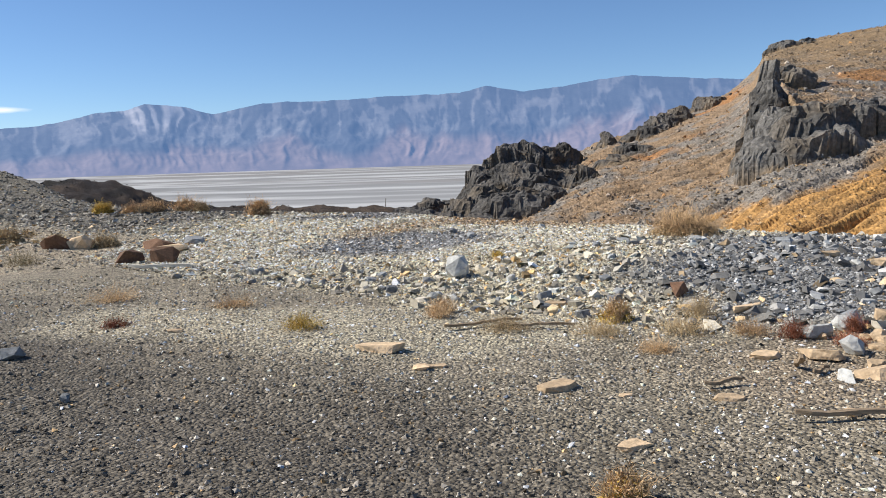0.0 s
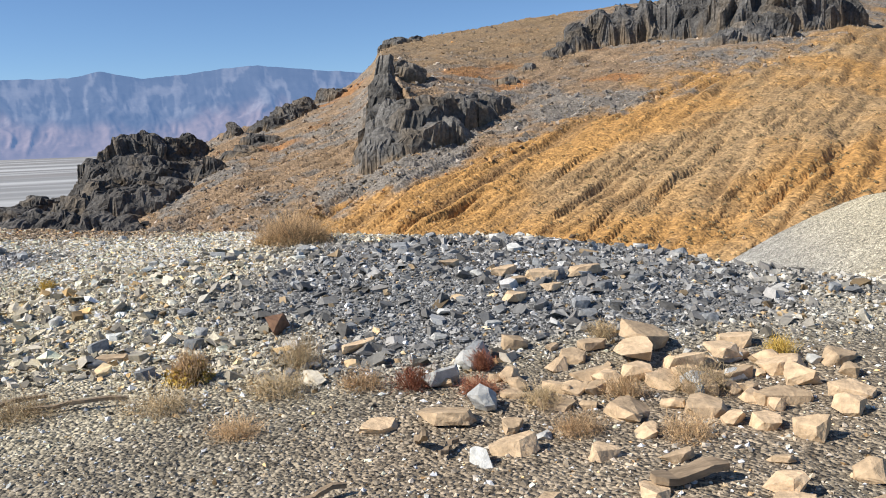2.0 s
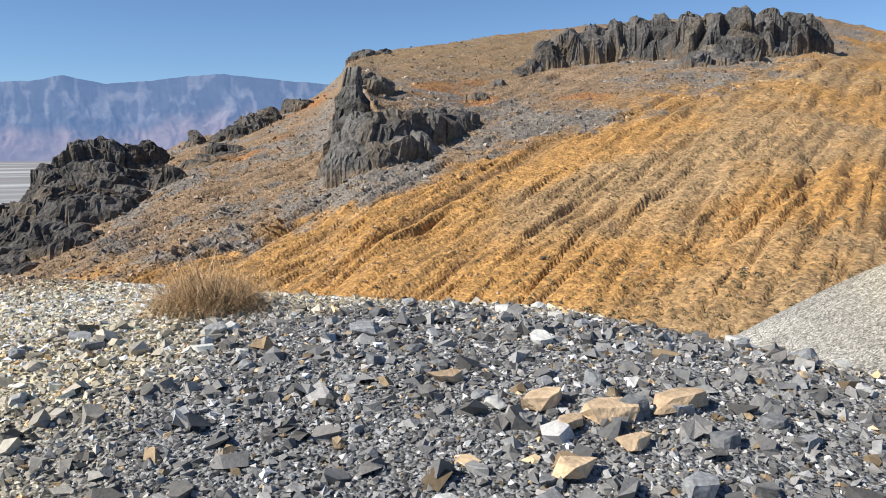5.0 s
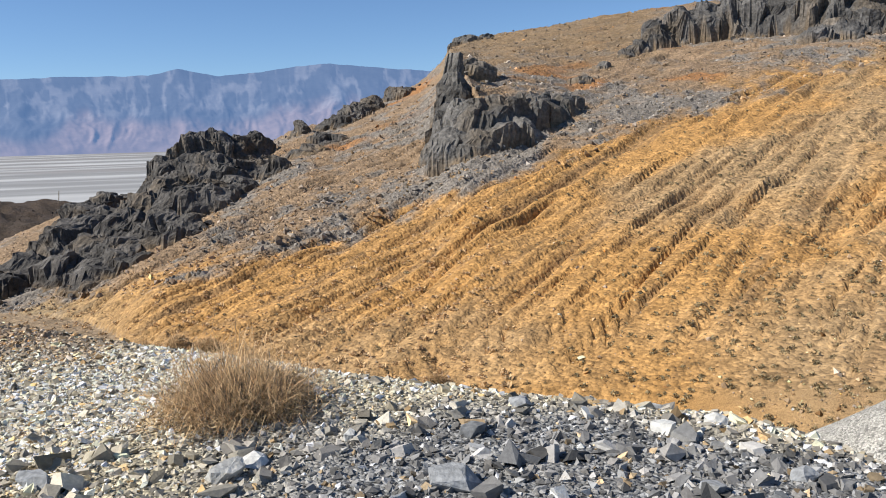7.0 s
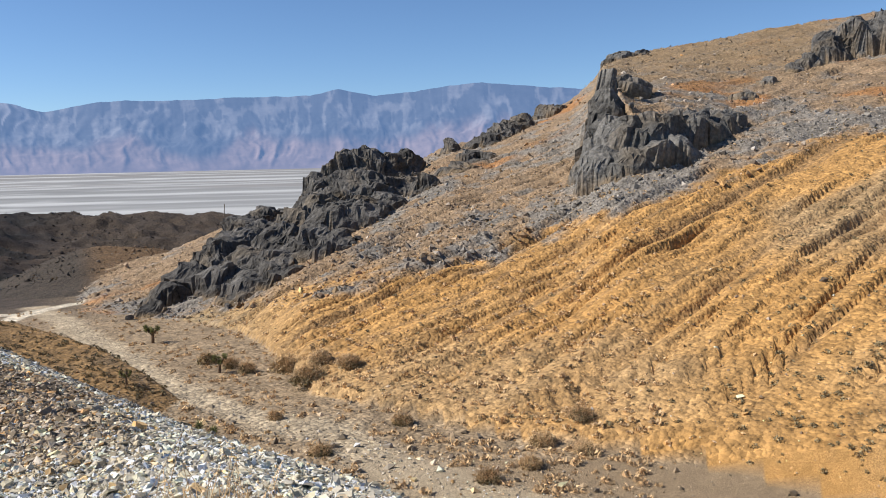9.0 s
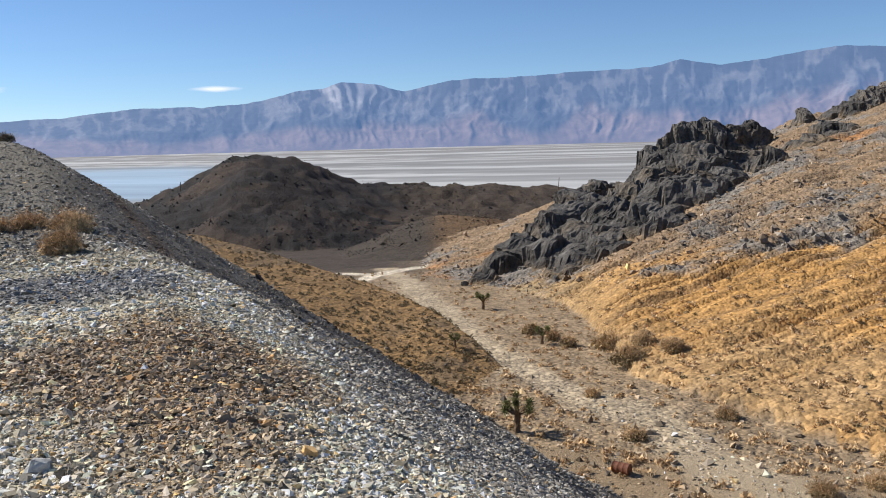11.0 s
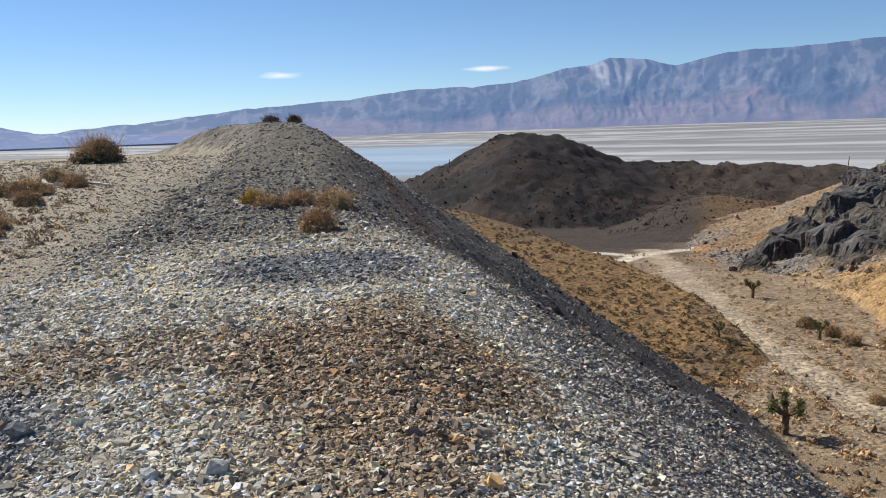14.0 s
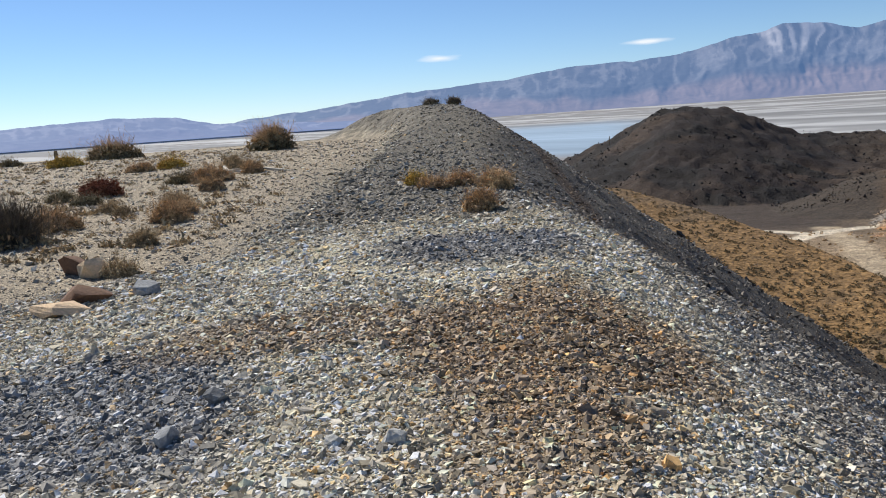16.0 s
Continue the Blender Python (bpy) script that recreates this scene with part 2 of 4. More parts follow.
def land(x, y):
    """Height of the ground, and the masks that its soils follow."""
    x, y = np.asarray(x, float), np.asarray(y, float)
    dx, dy = x - EYE[0], y - EYE[1]
    r, az = np.hypot(dx, dy), np.degrees(np.arctan2(dx, dy))
    # valley floor, salt flat
    z = np.where(r < 300, -15 - 0.06 * np.maximum(r - 45, 0), -30.3)
    z = z - 22 * smooth(330, 700, r)
    z = np.where(r > 700, -52.3 + (r - 700) / 3200 * 35, z) + 0.25 * fbm(x * 0.12, y * 0.12, 4, 5) * (r < 400)
    kind = np.zeros(x.shape, int)
    ft = np.array(FOOT, float)
    rough = smooth(35, 90, r) * (r < 420)
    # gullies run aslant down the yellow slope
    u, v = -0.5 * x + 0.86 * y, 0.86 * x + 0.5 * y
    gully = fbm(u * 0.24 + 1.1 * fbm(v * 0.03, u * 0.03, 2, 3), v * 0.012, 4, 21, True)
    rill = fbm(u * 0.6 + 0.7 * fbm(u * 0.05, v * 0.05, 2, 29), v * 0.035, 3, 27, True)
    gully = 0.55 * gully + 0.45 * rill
    cut = fbm(u * 0.42 + 0.8 * fbm(v * 0.04, u * 0.04, 2, 57), v * 0.02, 2, 58, True)
    hills = ((SLOPE, np.interp(az, ft[:, 0], ft[:, 1]), np.interp(az, ft[:, 0], ft[:, 2]), 0.35, 1.0, 1),
             (DARK, 215.0, -27.0, 0.5, 0.9, 2), (KNOLL, 165.0, -23.5, 0.5, 1.0, 3), (SPUR, 34.0, -16.5, 0.45, 1.0, 4))
    for table, foot, fz, back, bulge, k in hills:
        h = hill(az, r, table, foot, fz, back, bulge)
        a0, a1 = table[0][0], table[-1][0]
        h = h - 2.0 * np.maximum(a0 - az, 0) - 2.0 * np.maximum(az - a1, 0)
        if k == 1:
            # a bench of hillside behind the lip of the grey cliff
            lip = np.interp(az, (20.4, 21.3, 22.5, 23.2, 26, 29.5), (158, 155, 142, 128, 132, 143))
            lip_z = EYE[2] + lip * np.tan(np.radians(np.interp(az, (20.4, 21.3, 22.5, 23.2, 29.5), (5.2, 5.2, 3.9, 2.6, 2.5))))
            top_r = np.interp(az, [q[0] for q in SLOPE], [q[2] for q in SLOPE])
            top_z = EYE[2] + top_r * np.tan(np.radians(np.interp(az, [q[0] for q in SLOPE], [q[1] for q in SLOPE])))
            bench = lip_z + (top_z - lip_z) * np.clip((r - lip) / (top_r - lip), 0, 1)
            h = h + smooth(20.5, 21.2, az) * (1 - smooth(29, 36, az)) * smooth(-3, 2, r - lip) * np.maximum(bench - h, 0) * (r < top_r)
            h = h - (0.45 + 0.3 * rough) * (r < 420) * smooth(0.66, 0.95, cut) * smooth(-0.3, 0.15, fbm(x * 0.03, y * 0.03, 3, 47)) * smooth(0, 6, r - foot)
            h = h - 0.5 * (r < 200) * smooth(0.7, 0.95, fbm(u * 0.75 + 0.6 * fbm(u * 0.08, v * 0.08, 2, 66), v * 0.04, 2, 67, True)) * smooth(2, 9, r - foot)
            h = h + rough * ((gully - 0.6) * (1.7 + 0.8 * smooth(-0.2, 0.4, fbm(x * 0.02, y * 0.02, 3, 44))) + 0.5 * fbm(x * 0.2, y * 0.2, 4, 8)) * smooth(0, 25, r - foot)
        elif k == 2:
            h = h + rough * (4.2 * (fbm(x * 0.03, y * 0.03, 5, 33, True) - 0.65) + 3.4 * (fbm(x * 0.15, y * 0.15, 4, 34, True) - 0.55))
        else:
            h = h + rough * 0.8 * fbm(x * 0.07, y * 0.07, 5, 40)
        kind = np.where(h > z, k, kind)
        z = np.maximum(z, h)
    # the spoil heap with its flat top
    sd = outside(x, y)
    e = -sd
    s = np.hypot(x - 3.8, y - 10.5)
    base = 0.65 * smooth(21, 47, s) * smooth(12, 24, y + 0.2 * np.abs(x)) - 0.02 * np.maximum(s - 62, 0)
    foot = np.interp(x, (-8, -4.5, -2, 0, 2.4, 4, 6), (17, 13.2, 10.6, 9.1, 7.8, 7.4, 7.0))
    bank = (0.32 * smooth(-0.6, 2.4, y - foot) - 0.22 * smooth(9, 17, s) * (x < 1) + 1.75 * smooth(33, 54, s) * (1 - smooth(60, 74, s)) * (x < 0)) * (1 - smooth(2.6, 6.0, e + 0.7 * fbm(x * 0.3, y * 0.3, 3, 2))) * smooth(-14, -3, y)
    k = np.maximum(sd + 1.1, 0)
    drop = 0.78 * k * k / (k + 1.4)
    heap = base + bank - drop + (0.05 * fbm(x * 0.8, y * 0.8, 4, 6) + 0.09 * fbm(x * 0.22, y * 0.22, 3, 16)) * smooth(0, 5, s)
    heap = heap + 0.22 * (fbm(x * 0.5, y * 0.5, 3, 61)) * smooth(1, 5, sd)
    kind = np.where(heap > z, 5, kind)
    return np.maximum(z, heap), kind, r, az, sd, gully


def height(x, y):
    return land(np.atleast_1d(np.asarray(x, float)), np.atleast_1d(np.asarray(y, float)))[0]


def mix(c, other, k):
    return c * (1 - k[..., None]) + np.array(other) * k[..., None]


WASH = np.array([(30, 30), (16, 44), (9, 53), (5.2, 62), (-.6, 69), (-8.2, 82), (-18, 107), (-34, 145), (-41, 161)])


def from_line(line, x, y):
    best = np.full(x.shape, 1e9)
    for (ax, ay), (bx, by) in zip(line[:-1], line[1:]):
        dx, dy = bx - ax, by - ay
        t = np.clip(((x - ax) * dx + (y - ay) * dy) / (dx * dx + dy * dy), 0, 1)
        best = np.minimum(best, np.hypot(x - ax - t * dx, y - ay - t * dy))
    return best


def on_bank(x, y, sd):
    """How far the loose gravel of the bank covers a place: its foot follows a line across the flat."""
    foot = np.interp(x, (-8, -4.5, -2, 0, 2.4, 4, 6), (17, 13.2, 10.6, 9.1, 7.8, 7.4, 7.0))
    near = smooth(-0.35, 0.45, y - foot + 0.8 * fbm(x * 0.6, y * 0.6, 4, 70)) * (1 - smooth(6.5, 8.0, -sd))
    return np.where(x > -6, near, 1 - smooth(4.6, 6.0, -sd + 0.8 * fbm(x * 0.5, y * 0.5, 3, 70)))


def soil(x, y):
    """Base colour of the ground from what it is made of there, darkened in the gullies."""
    z, kind, r, az, sd, gully = land(x, y)
    n1, n2 = fbm(x * 0.05, y * 0.05, 4, 50), fbm(x * 0.3, y * 0.3, 4, 51)
    c = np.empty(x.shape + (3,))
    c[:] = (0.27, 0.195, 0.118)
    c = mix(c, (0.17, 0.125, 0.08), smooth(115, 160, r))
    c = mix(c, (0.06, 0.044, 0.032), smooth(135, 165, r) * smooth(-13, -17, az))
    c = mix(c, (0.38, 0.30, 0.20), 1 - smooth(1.0, 3.2, from_line(WASH, x, y) + 1.2 * n2))
    # yellow slope, with grey scree above it
    el = np.degrees(np.arctan2(z - EYE[2], r))
    line = np.interp(az, (-20, -8, 5.5, 13.2, 21, 29, 36, 43, 48, 56, 70), (-10.5, -10, -8, -6.5, -3.2, -1.5, 1.3, 3.2, 4.5, 7, 9))
    up = smooth(-0.7, 0.7, el - line + 1.6 * n2 + 1.6 * n1)
    slope = np.empty_like(c)
    slope[:] = (0.41, 0.225, 0.075)
    slope = mix(slope, (0.34, 0.235, 0.125), smooth(0.05, 0.6, n1 + 0.4 * smooth(34, 50, az)) * 0.8)
    # exposed earth down the gullies, darkened also for the shade of their sides
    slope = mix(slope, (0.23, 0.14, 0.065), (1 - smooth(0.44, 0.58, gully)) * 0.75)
    scree = np.empty_like(c)
    scree[:] = (0.255, 0.175, 0.105)
    scree = mix(scree, (0.205, 0.18, 0.15), smooth(-0.1, 0.35, n1 + n2 * 0.7))
    scree = mix(scree, (0.30, 0.15, 0.06), smooth(0.25, 0.5, fbm(x * 0.06, y * 0.06, 3, 77)))
    scree = mix(scree, (0.235, 0.16, 0.085), smooth(3.8, 6.5, el) * (1 - smooth(33, 37, az)) * 0.8)
    slope = mix(slope, (0.24, 0.22, 0.15), smooth(4, -10, az) * 0.65)
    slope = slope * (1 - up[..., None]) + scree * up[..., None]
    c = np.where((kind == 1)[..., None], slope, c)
    dark = mix(np.broadcast_to((0.02, 0.014, 0.012), c.shape), (0.046, 0.031, 0.022), smooth(-0.15, 0.25, n1 + 0.5 * n2))
    dark = mix(dark, (0.013, 0.011, 0.01), smooth(-0.05, 0.12, fbm(x * 0.07, y * 0.07, 4, 36)) * 0.9)
    dark = mix(dark, (0.07, 0.05, 0.034), smooth(-18, -12, az) * 0.7)
    c = np.where((kind == 2)[..., None], dark, c)
    knoll = mix(np.broadcast_to((0.055, 0.042, 0.03), c.shape), (0.14, 0.085, 0.042), smooth(-14, -12, az))
    c = np.where((kind == 3)[..., None], knoll, c)
    c = np.where((kind == 4)[..., None], mix(np.broadcast_to((0.215, 0.128, 0.052), c.shape), (0.17, 0.11, 0.055), smooth(0.0, 0.4, n2 + n1)), c)
    road = np.minimum(from_line(np.array([(-35, 163), (-38.7, 154), (-39.6, 139), (-37, 130)]), x, y), from_line(np.array([(-39, 149), (-52, 154), (-76, 166)]), x, y))
    road = (1 - smooth(1.3, 2.2, road)) * (kind != 5)
    c = mix(c, (0.58, 0.5, 0.38), road)
    # spoil heap: dirt flat, pale gravel, blue-grey gravel, rust-brown patch
    e = -sd + 0.8 * fbm(x * 0.5, y * 0.5, 3, 70)
    heap = np.empty_like(c)
    heap[:] = (0.235, 0.20, 0.145)
    heap = mix(heap, (0.115, 0.098, 0.075), smooth(7.2, 5.0, y + 1.3 * n2 + 0.9 * x) * (y < 12))
    heap = mix(heap, (0.40, 0.35, 0.25), spot(x, y, -1.0, 8.6, 3.4, 1.1, -8) * 0.7)
    bank = on_bank(x, y, sd)
    heap = mix(heap, (0.27, 0.21, 0.145), spot(x, y, 3.1, 6.5, 1.9, 1.2) * 0.7)
    heap = mix(heap, (0.46, 0.40, 0.275), bank)
    heap = mix(heap, (0.20, 0.20, 0.195), bank * np.maximum(spot(x, y, 4.2, 9.2, 2.6, 2.9), spot(x, y, -0.7, 13.7, 1.5, 1.0)))
    heap = mix(heap, (0.18, 0.165, 0.14), smooth(-0.3, 1.2, sd) * 0.9)
    heap = mix(heap, (0.10, 0.09, 0.075), bank * smooth(9, 17, np.hypot(x - 3.8, y - 10.5) + 2 * n2) * 0.88)
    heap = mix(heap, (0.135, 0.133, 0.13), bank * spot(x, y, -2.0, 19.2, 1.4, 2.2, 40))
    heap = mix(heap, (0.23, 0.145, 0.07), bank * spot(x, y, 0.95, 16.1, 1.25, 2.4, 35) * 0.9)
    heap = mix(heap, (0.27, 0.185, 0.10), bank * spot(x, y, -0.7, 15.5, 1.3, 0.8, 35) * 0.8)
    heap = mix(heap, (0.10, 0.07, 0.045), smooth(0.3, 2, sd) * spot(x, y, -19, 41, 6, 12, 45) * smooth(-0.2, 0.25, fbm(0.8 * x + 0.8 * y, 0.05 * x, 3, 71)) * 0.9)
    heap = mix(heap, (0.36, 0.295, 0.205), smooth(5, 7, -sd) * smooth(7, 13, np.hypot(x - 3.8, y - 10.5)) * (y > 13) * 0.85)
    heap = mix(heap, (0.44, 0.42, 0.37), smooth(7.5, 9.5, x) * smooth(-1.0, 2.0, sd) * (y > 4) * 0.9)
    c = np.where((kind == 5)[..., None], heap, c)
    # salt flat
    flat = mix(np.broadcast_to((0.24, 0.24, 0.235), c.shape), (0.45, 0.45, 0.44), smooth(0.05, 0.4, fbm(x * 0.0012, y * 0.012, 4, 80) + 0.15))
    flat = mix(flat, (0.24, 0.23, 0.22), smooth(0.0, 0.35, fbm(x * 0.0012 + 4, y * 0.009, 4, 84)))
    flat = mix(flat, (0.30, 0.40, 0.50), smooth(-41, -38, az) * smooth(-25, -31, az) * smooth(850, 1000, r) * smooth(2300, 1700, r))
    c = np.where((r > 380)[..., None], (0.2, 0.16, 0.125), c)
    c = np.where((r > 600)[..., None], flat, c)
    return c


# ---- ground: one sheet to the horizon ----
def build_ground():
    azs = np.concatenate([np.arange(-82, 66, 0.23), np.arange(66, 278, 2.0)])
    rs = np.concatenate([[0.05], np.geomspace(0.35, 60, 190), np.geomspace(60.5, 200, 260), np.geomspace(201.6, 420, 90), np.geomspace(430, 4900, 90)])
    a, q = np.meshgrid(np.radians(azs), rs)
    x, y = EYE[0] + q * np.sin(a), EYE[1] + q * np.cos(a)
    z = land(x, y)[0]
    nr, na = x.shape
    i, j = np.meshgrid(np.arange(nr - 1), np.arange(na), indexing="ij")
    k = (j + 1) % na
    faces = np.stack([i * na + j, i * na + k, (i + 1) * na + k, (i + 1) * na + j], -1).reshape(-1, 4)[:, ::-1]
    me = mesh_from("ground", np.stack([x, y, z], -1).reshape(-1, 3), faces, M_NEAR, soil(x, y).reshape(-1, 3), True)
    me.materials.append(M_FAR)
    me.materials.append(M_LAKE)
    mid = rs[i.ravel()]
    me.polygons.foreach_set("material_index", np.where(mid < 45, 0, np.where(mid < 600, 1, 2)).astype(np.int32))
    tagged(new("ground", me), "rocky desert ground of gravel, soil and distant salt flat", "ground", kind="structure")


build_ground()


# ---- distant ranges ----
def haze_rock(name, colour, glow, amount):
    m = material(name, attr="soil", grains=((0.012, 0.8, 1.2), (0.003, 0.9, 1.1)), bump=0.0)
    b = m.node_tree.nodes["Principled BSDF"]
    # the blue haze of distance is put in as a glow of the rock
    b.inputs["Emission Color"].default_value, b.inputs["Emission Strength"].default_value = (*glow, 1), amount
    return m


def build_range(name, crest, r0, r1, mat, low, high, seed, spurs):
    t = np.array(crest, float)
    azs = np.arange(t[0, 0], t[-1, 0], 0.09)
    k = np.linspace(0, 1, 80)
    a, q = np.meshgrid(azs, k)
    top = np.interp(a, t[:, 0], t[:, 1]) + 0.08 * fbm(a * 1.3, a * 0, 4, seed)
    r = r0 + (r1 - r0) * q
    wob = a + 1.2 * fbm(a * 0.25, q * 2, 3, seed + 2)
    spur = fbm(wob * 0.42, q * 1.6, 5, seed + 5, True)
    shape = q ** (1.3 - 0.5 * spur * (1 - q))
    shape = shape + spurs * (spur - 0.6) * np.sin(np.pi * q) + 0.02 * (fbm(wob * 1.5, q * 6, 4, seed + 9, True) - 0.5) * np.sin(np.pi * q)
    zb, zt = -18.0, EYE[2] + r1 * np.tan(np.radians(top))
    z = zb + (zt - zb) * np.clip(shape, -0.02, 1.0)
    x, y = EYE[0] + r * np.sin(np.radians(a)), EYE[1] + r * np.cos(np.radians(a))
    # pale fans of gravel reach up between the darker spurs
    fan = fbm(a * 0.16 + 3, a * 0, 3, seed + 31, True)
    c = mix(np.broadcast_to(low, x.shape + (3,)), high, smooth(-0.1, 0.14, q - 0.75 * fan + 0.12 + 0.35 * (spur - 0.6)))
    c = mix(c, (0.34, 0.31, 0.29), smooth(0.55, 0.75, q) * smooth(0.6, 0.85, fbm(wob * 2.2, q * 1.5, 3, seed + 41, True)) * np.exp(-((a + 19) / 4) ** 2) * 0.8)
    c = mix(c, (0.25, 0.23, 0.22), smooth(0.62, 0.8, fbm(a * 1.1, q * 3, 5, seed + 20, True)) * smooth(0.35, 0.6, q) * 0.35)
    nr, na = x.shape
    i, j = np.meshgrid(np.arange(nr - 1), np.arange(na - 1), indexing="ij")
    faces = np.stack([i * na + j, i * na + j + 1, (i + 1) * na + j + 1, (i + 1) * na + j], -1).reshape(-1, 4)[:, ::-1]
    me = mesh_from(name, np.stack([x, y, z], -1).reshape(-1, 3), faces, mat, c.reshape(-1, 3), True)
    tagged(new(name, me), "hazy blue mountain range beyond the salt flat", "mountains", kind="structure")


M_RANGE = haze_rock("hazed_range_rock", None, (0.09, 0.175, 0.36), 0.76)
M_RANGE2 = haze_rock("hazed_far_range_rock", None, (0.13, 0.22, 0.46), 0.75)
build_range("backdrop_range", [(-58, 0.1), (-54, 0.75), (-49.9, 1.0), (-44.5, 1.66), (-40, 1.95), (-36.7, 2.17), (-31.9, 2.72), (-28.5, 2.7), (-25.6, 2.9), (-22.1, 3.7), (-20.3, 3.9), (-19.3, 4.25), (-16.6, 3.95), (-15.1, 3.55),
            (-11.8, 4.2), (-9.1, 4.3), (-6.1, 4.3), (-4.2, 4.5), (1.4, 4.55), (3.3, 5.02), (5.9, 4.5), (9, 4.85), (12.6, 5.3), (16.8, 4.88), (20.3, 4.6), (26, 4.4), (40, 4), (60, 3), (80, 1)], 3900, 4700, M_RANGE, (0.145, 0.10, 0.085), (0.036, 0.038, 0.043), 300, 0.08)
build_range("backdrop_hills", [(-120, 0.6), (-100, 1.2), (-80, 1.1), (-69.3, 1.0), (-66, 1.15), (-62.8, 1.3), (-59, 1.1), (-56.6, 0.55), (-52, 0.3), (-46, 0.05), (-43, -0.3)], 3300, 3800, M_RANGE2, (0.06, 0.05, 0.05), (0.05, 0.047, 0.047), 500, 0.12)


# ---- rock outcrops ----
def rock_mesh(size, seed, slab=False):
    """An angular broken rock: a hull of random points, its faces roughened."""
    g = np.random.default_rng(seed)
    bm = bmesh.new()
    for _ in range(26 if slab else 18):
        p = g.uniform(-1, 1, 3)
        if slab:
            p[2] = (1 if g.random() < 0.5 else -1) * g.uniform(0.6, 1)
            p[:2] /= max(np.linalg.norm(p[:2]), 0.8) * g.uniform(0.95, 1.25)
        else:
            p /= np.linalg.norm(p) * g.uniform(0.9, 1.2)
        bm.verts.new(p)
    bmesh.ops.convex_hull(bm, input=bm.verts)
    bmesh.ops.delete(bm, geom=[q for q in bm.verts if not q.link_faces], context="VERTS")
    bmesh.ops.subdivide_edges(bm, edges=bm.edges[:], cuts=2, use_grid_fill=True)
    bmesh.ops.triangulate(bm, faces=bm.faces[:])
    bm.verts.index_update()
    v = np.array([q.co[:] for q in bm.verts])
    f = np.array([[q.index for q in h.verts] for h in bm.faces])
    bm.free()
    v = v * (1 + 0.07 * fbm(v[:, 0] * 3 + seed, v[:, 1] * 3 + v[:, 2] * 2.3, 3, seed))[:, None]
    return v * np.array(size), f


def cells(x, y, size, seed):
    """Jointed blocks: for each place the middle of its block, a shade of it, and how near the joint is."""
    ix, iy = np.floor(x / size), np.floor(y / size)
    d1, d2 = np.full(x.shape, 1e9), np.full(x.shape, 1e9)
    cx, cy, cv = np.zeros(x.shape), np.zeros(x.shape), np.zeros(x.shape)
    for i in (-1, 0, 1):
        for j in (-1, 0, 1):
            px = (ix + i + hashed(ix + i, iy + j, seed)) * size
            py = (iy + j + hashed(ix + i, iy + j, seed + 1)) * size
            d = np.hypot(x - px, y - py)
            near = d < d1
            d2 = np.where(near, d1, np.minimum(d2, d))
            cx, cy = np.where(near, px, cx), np.where(near, py, cy)
            cv = np.where(near, hashed(ix + i, iy + j, seed + 2), cv)
            d1 = np.where(near, d, d1)
    return cx, cy, cv, (d2 - d1) / size


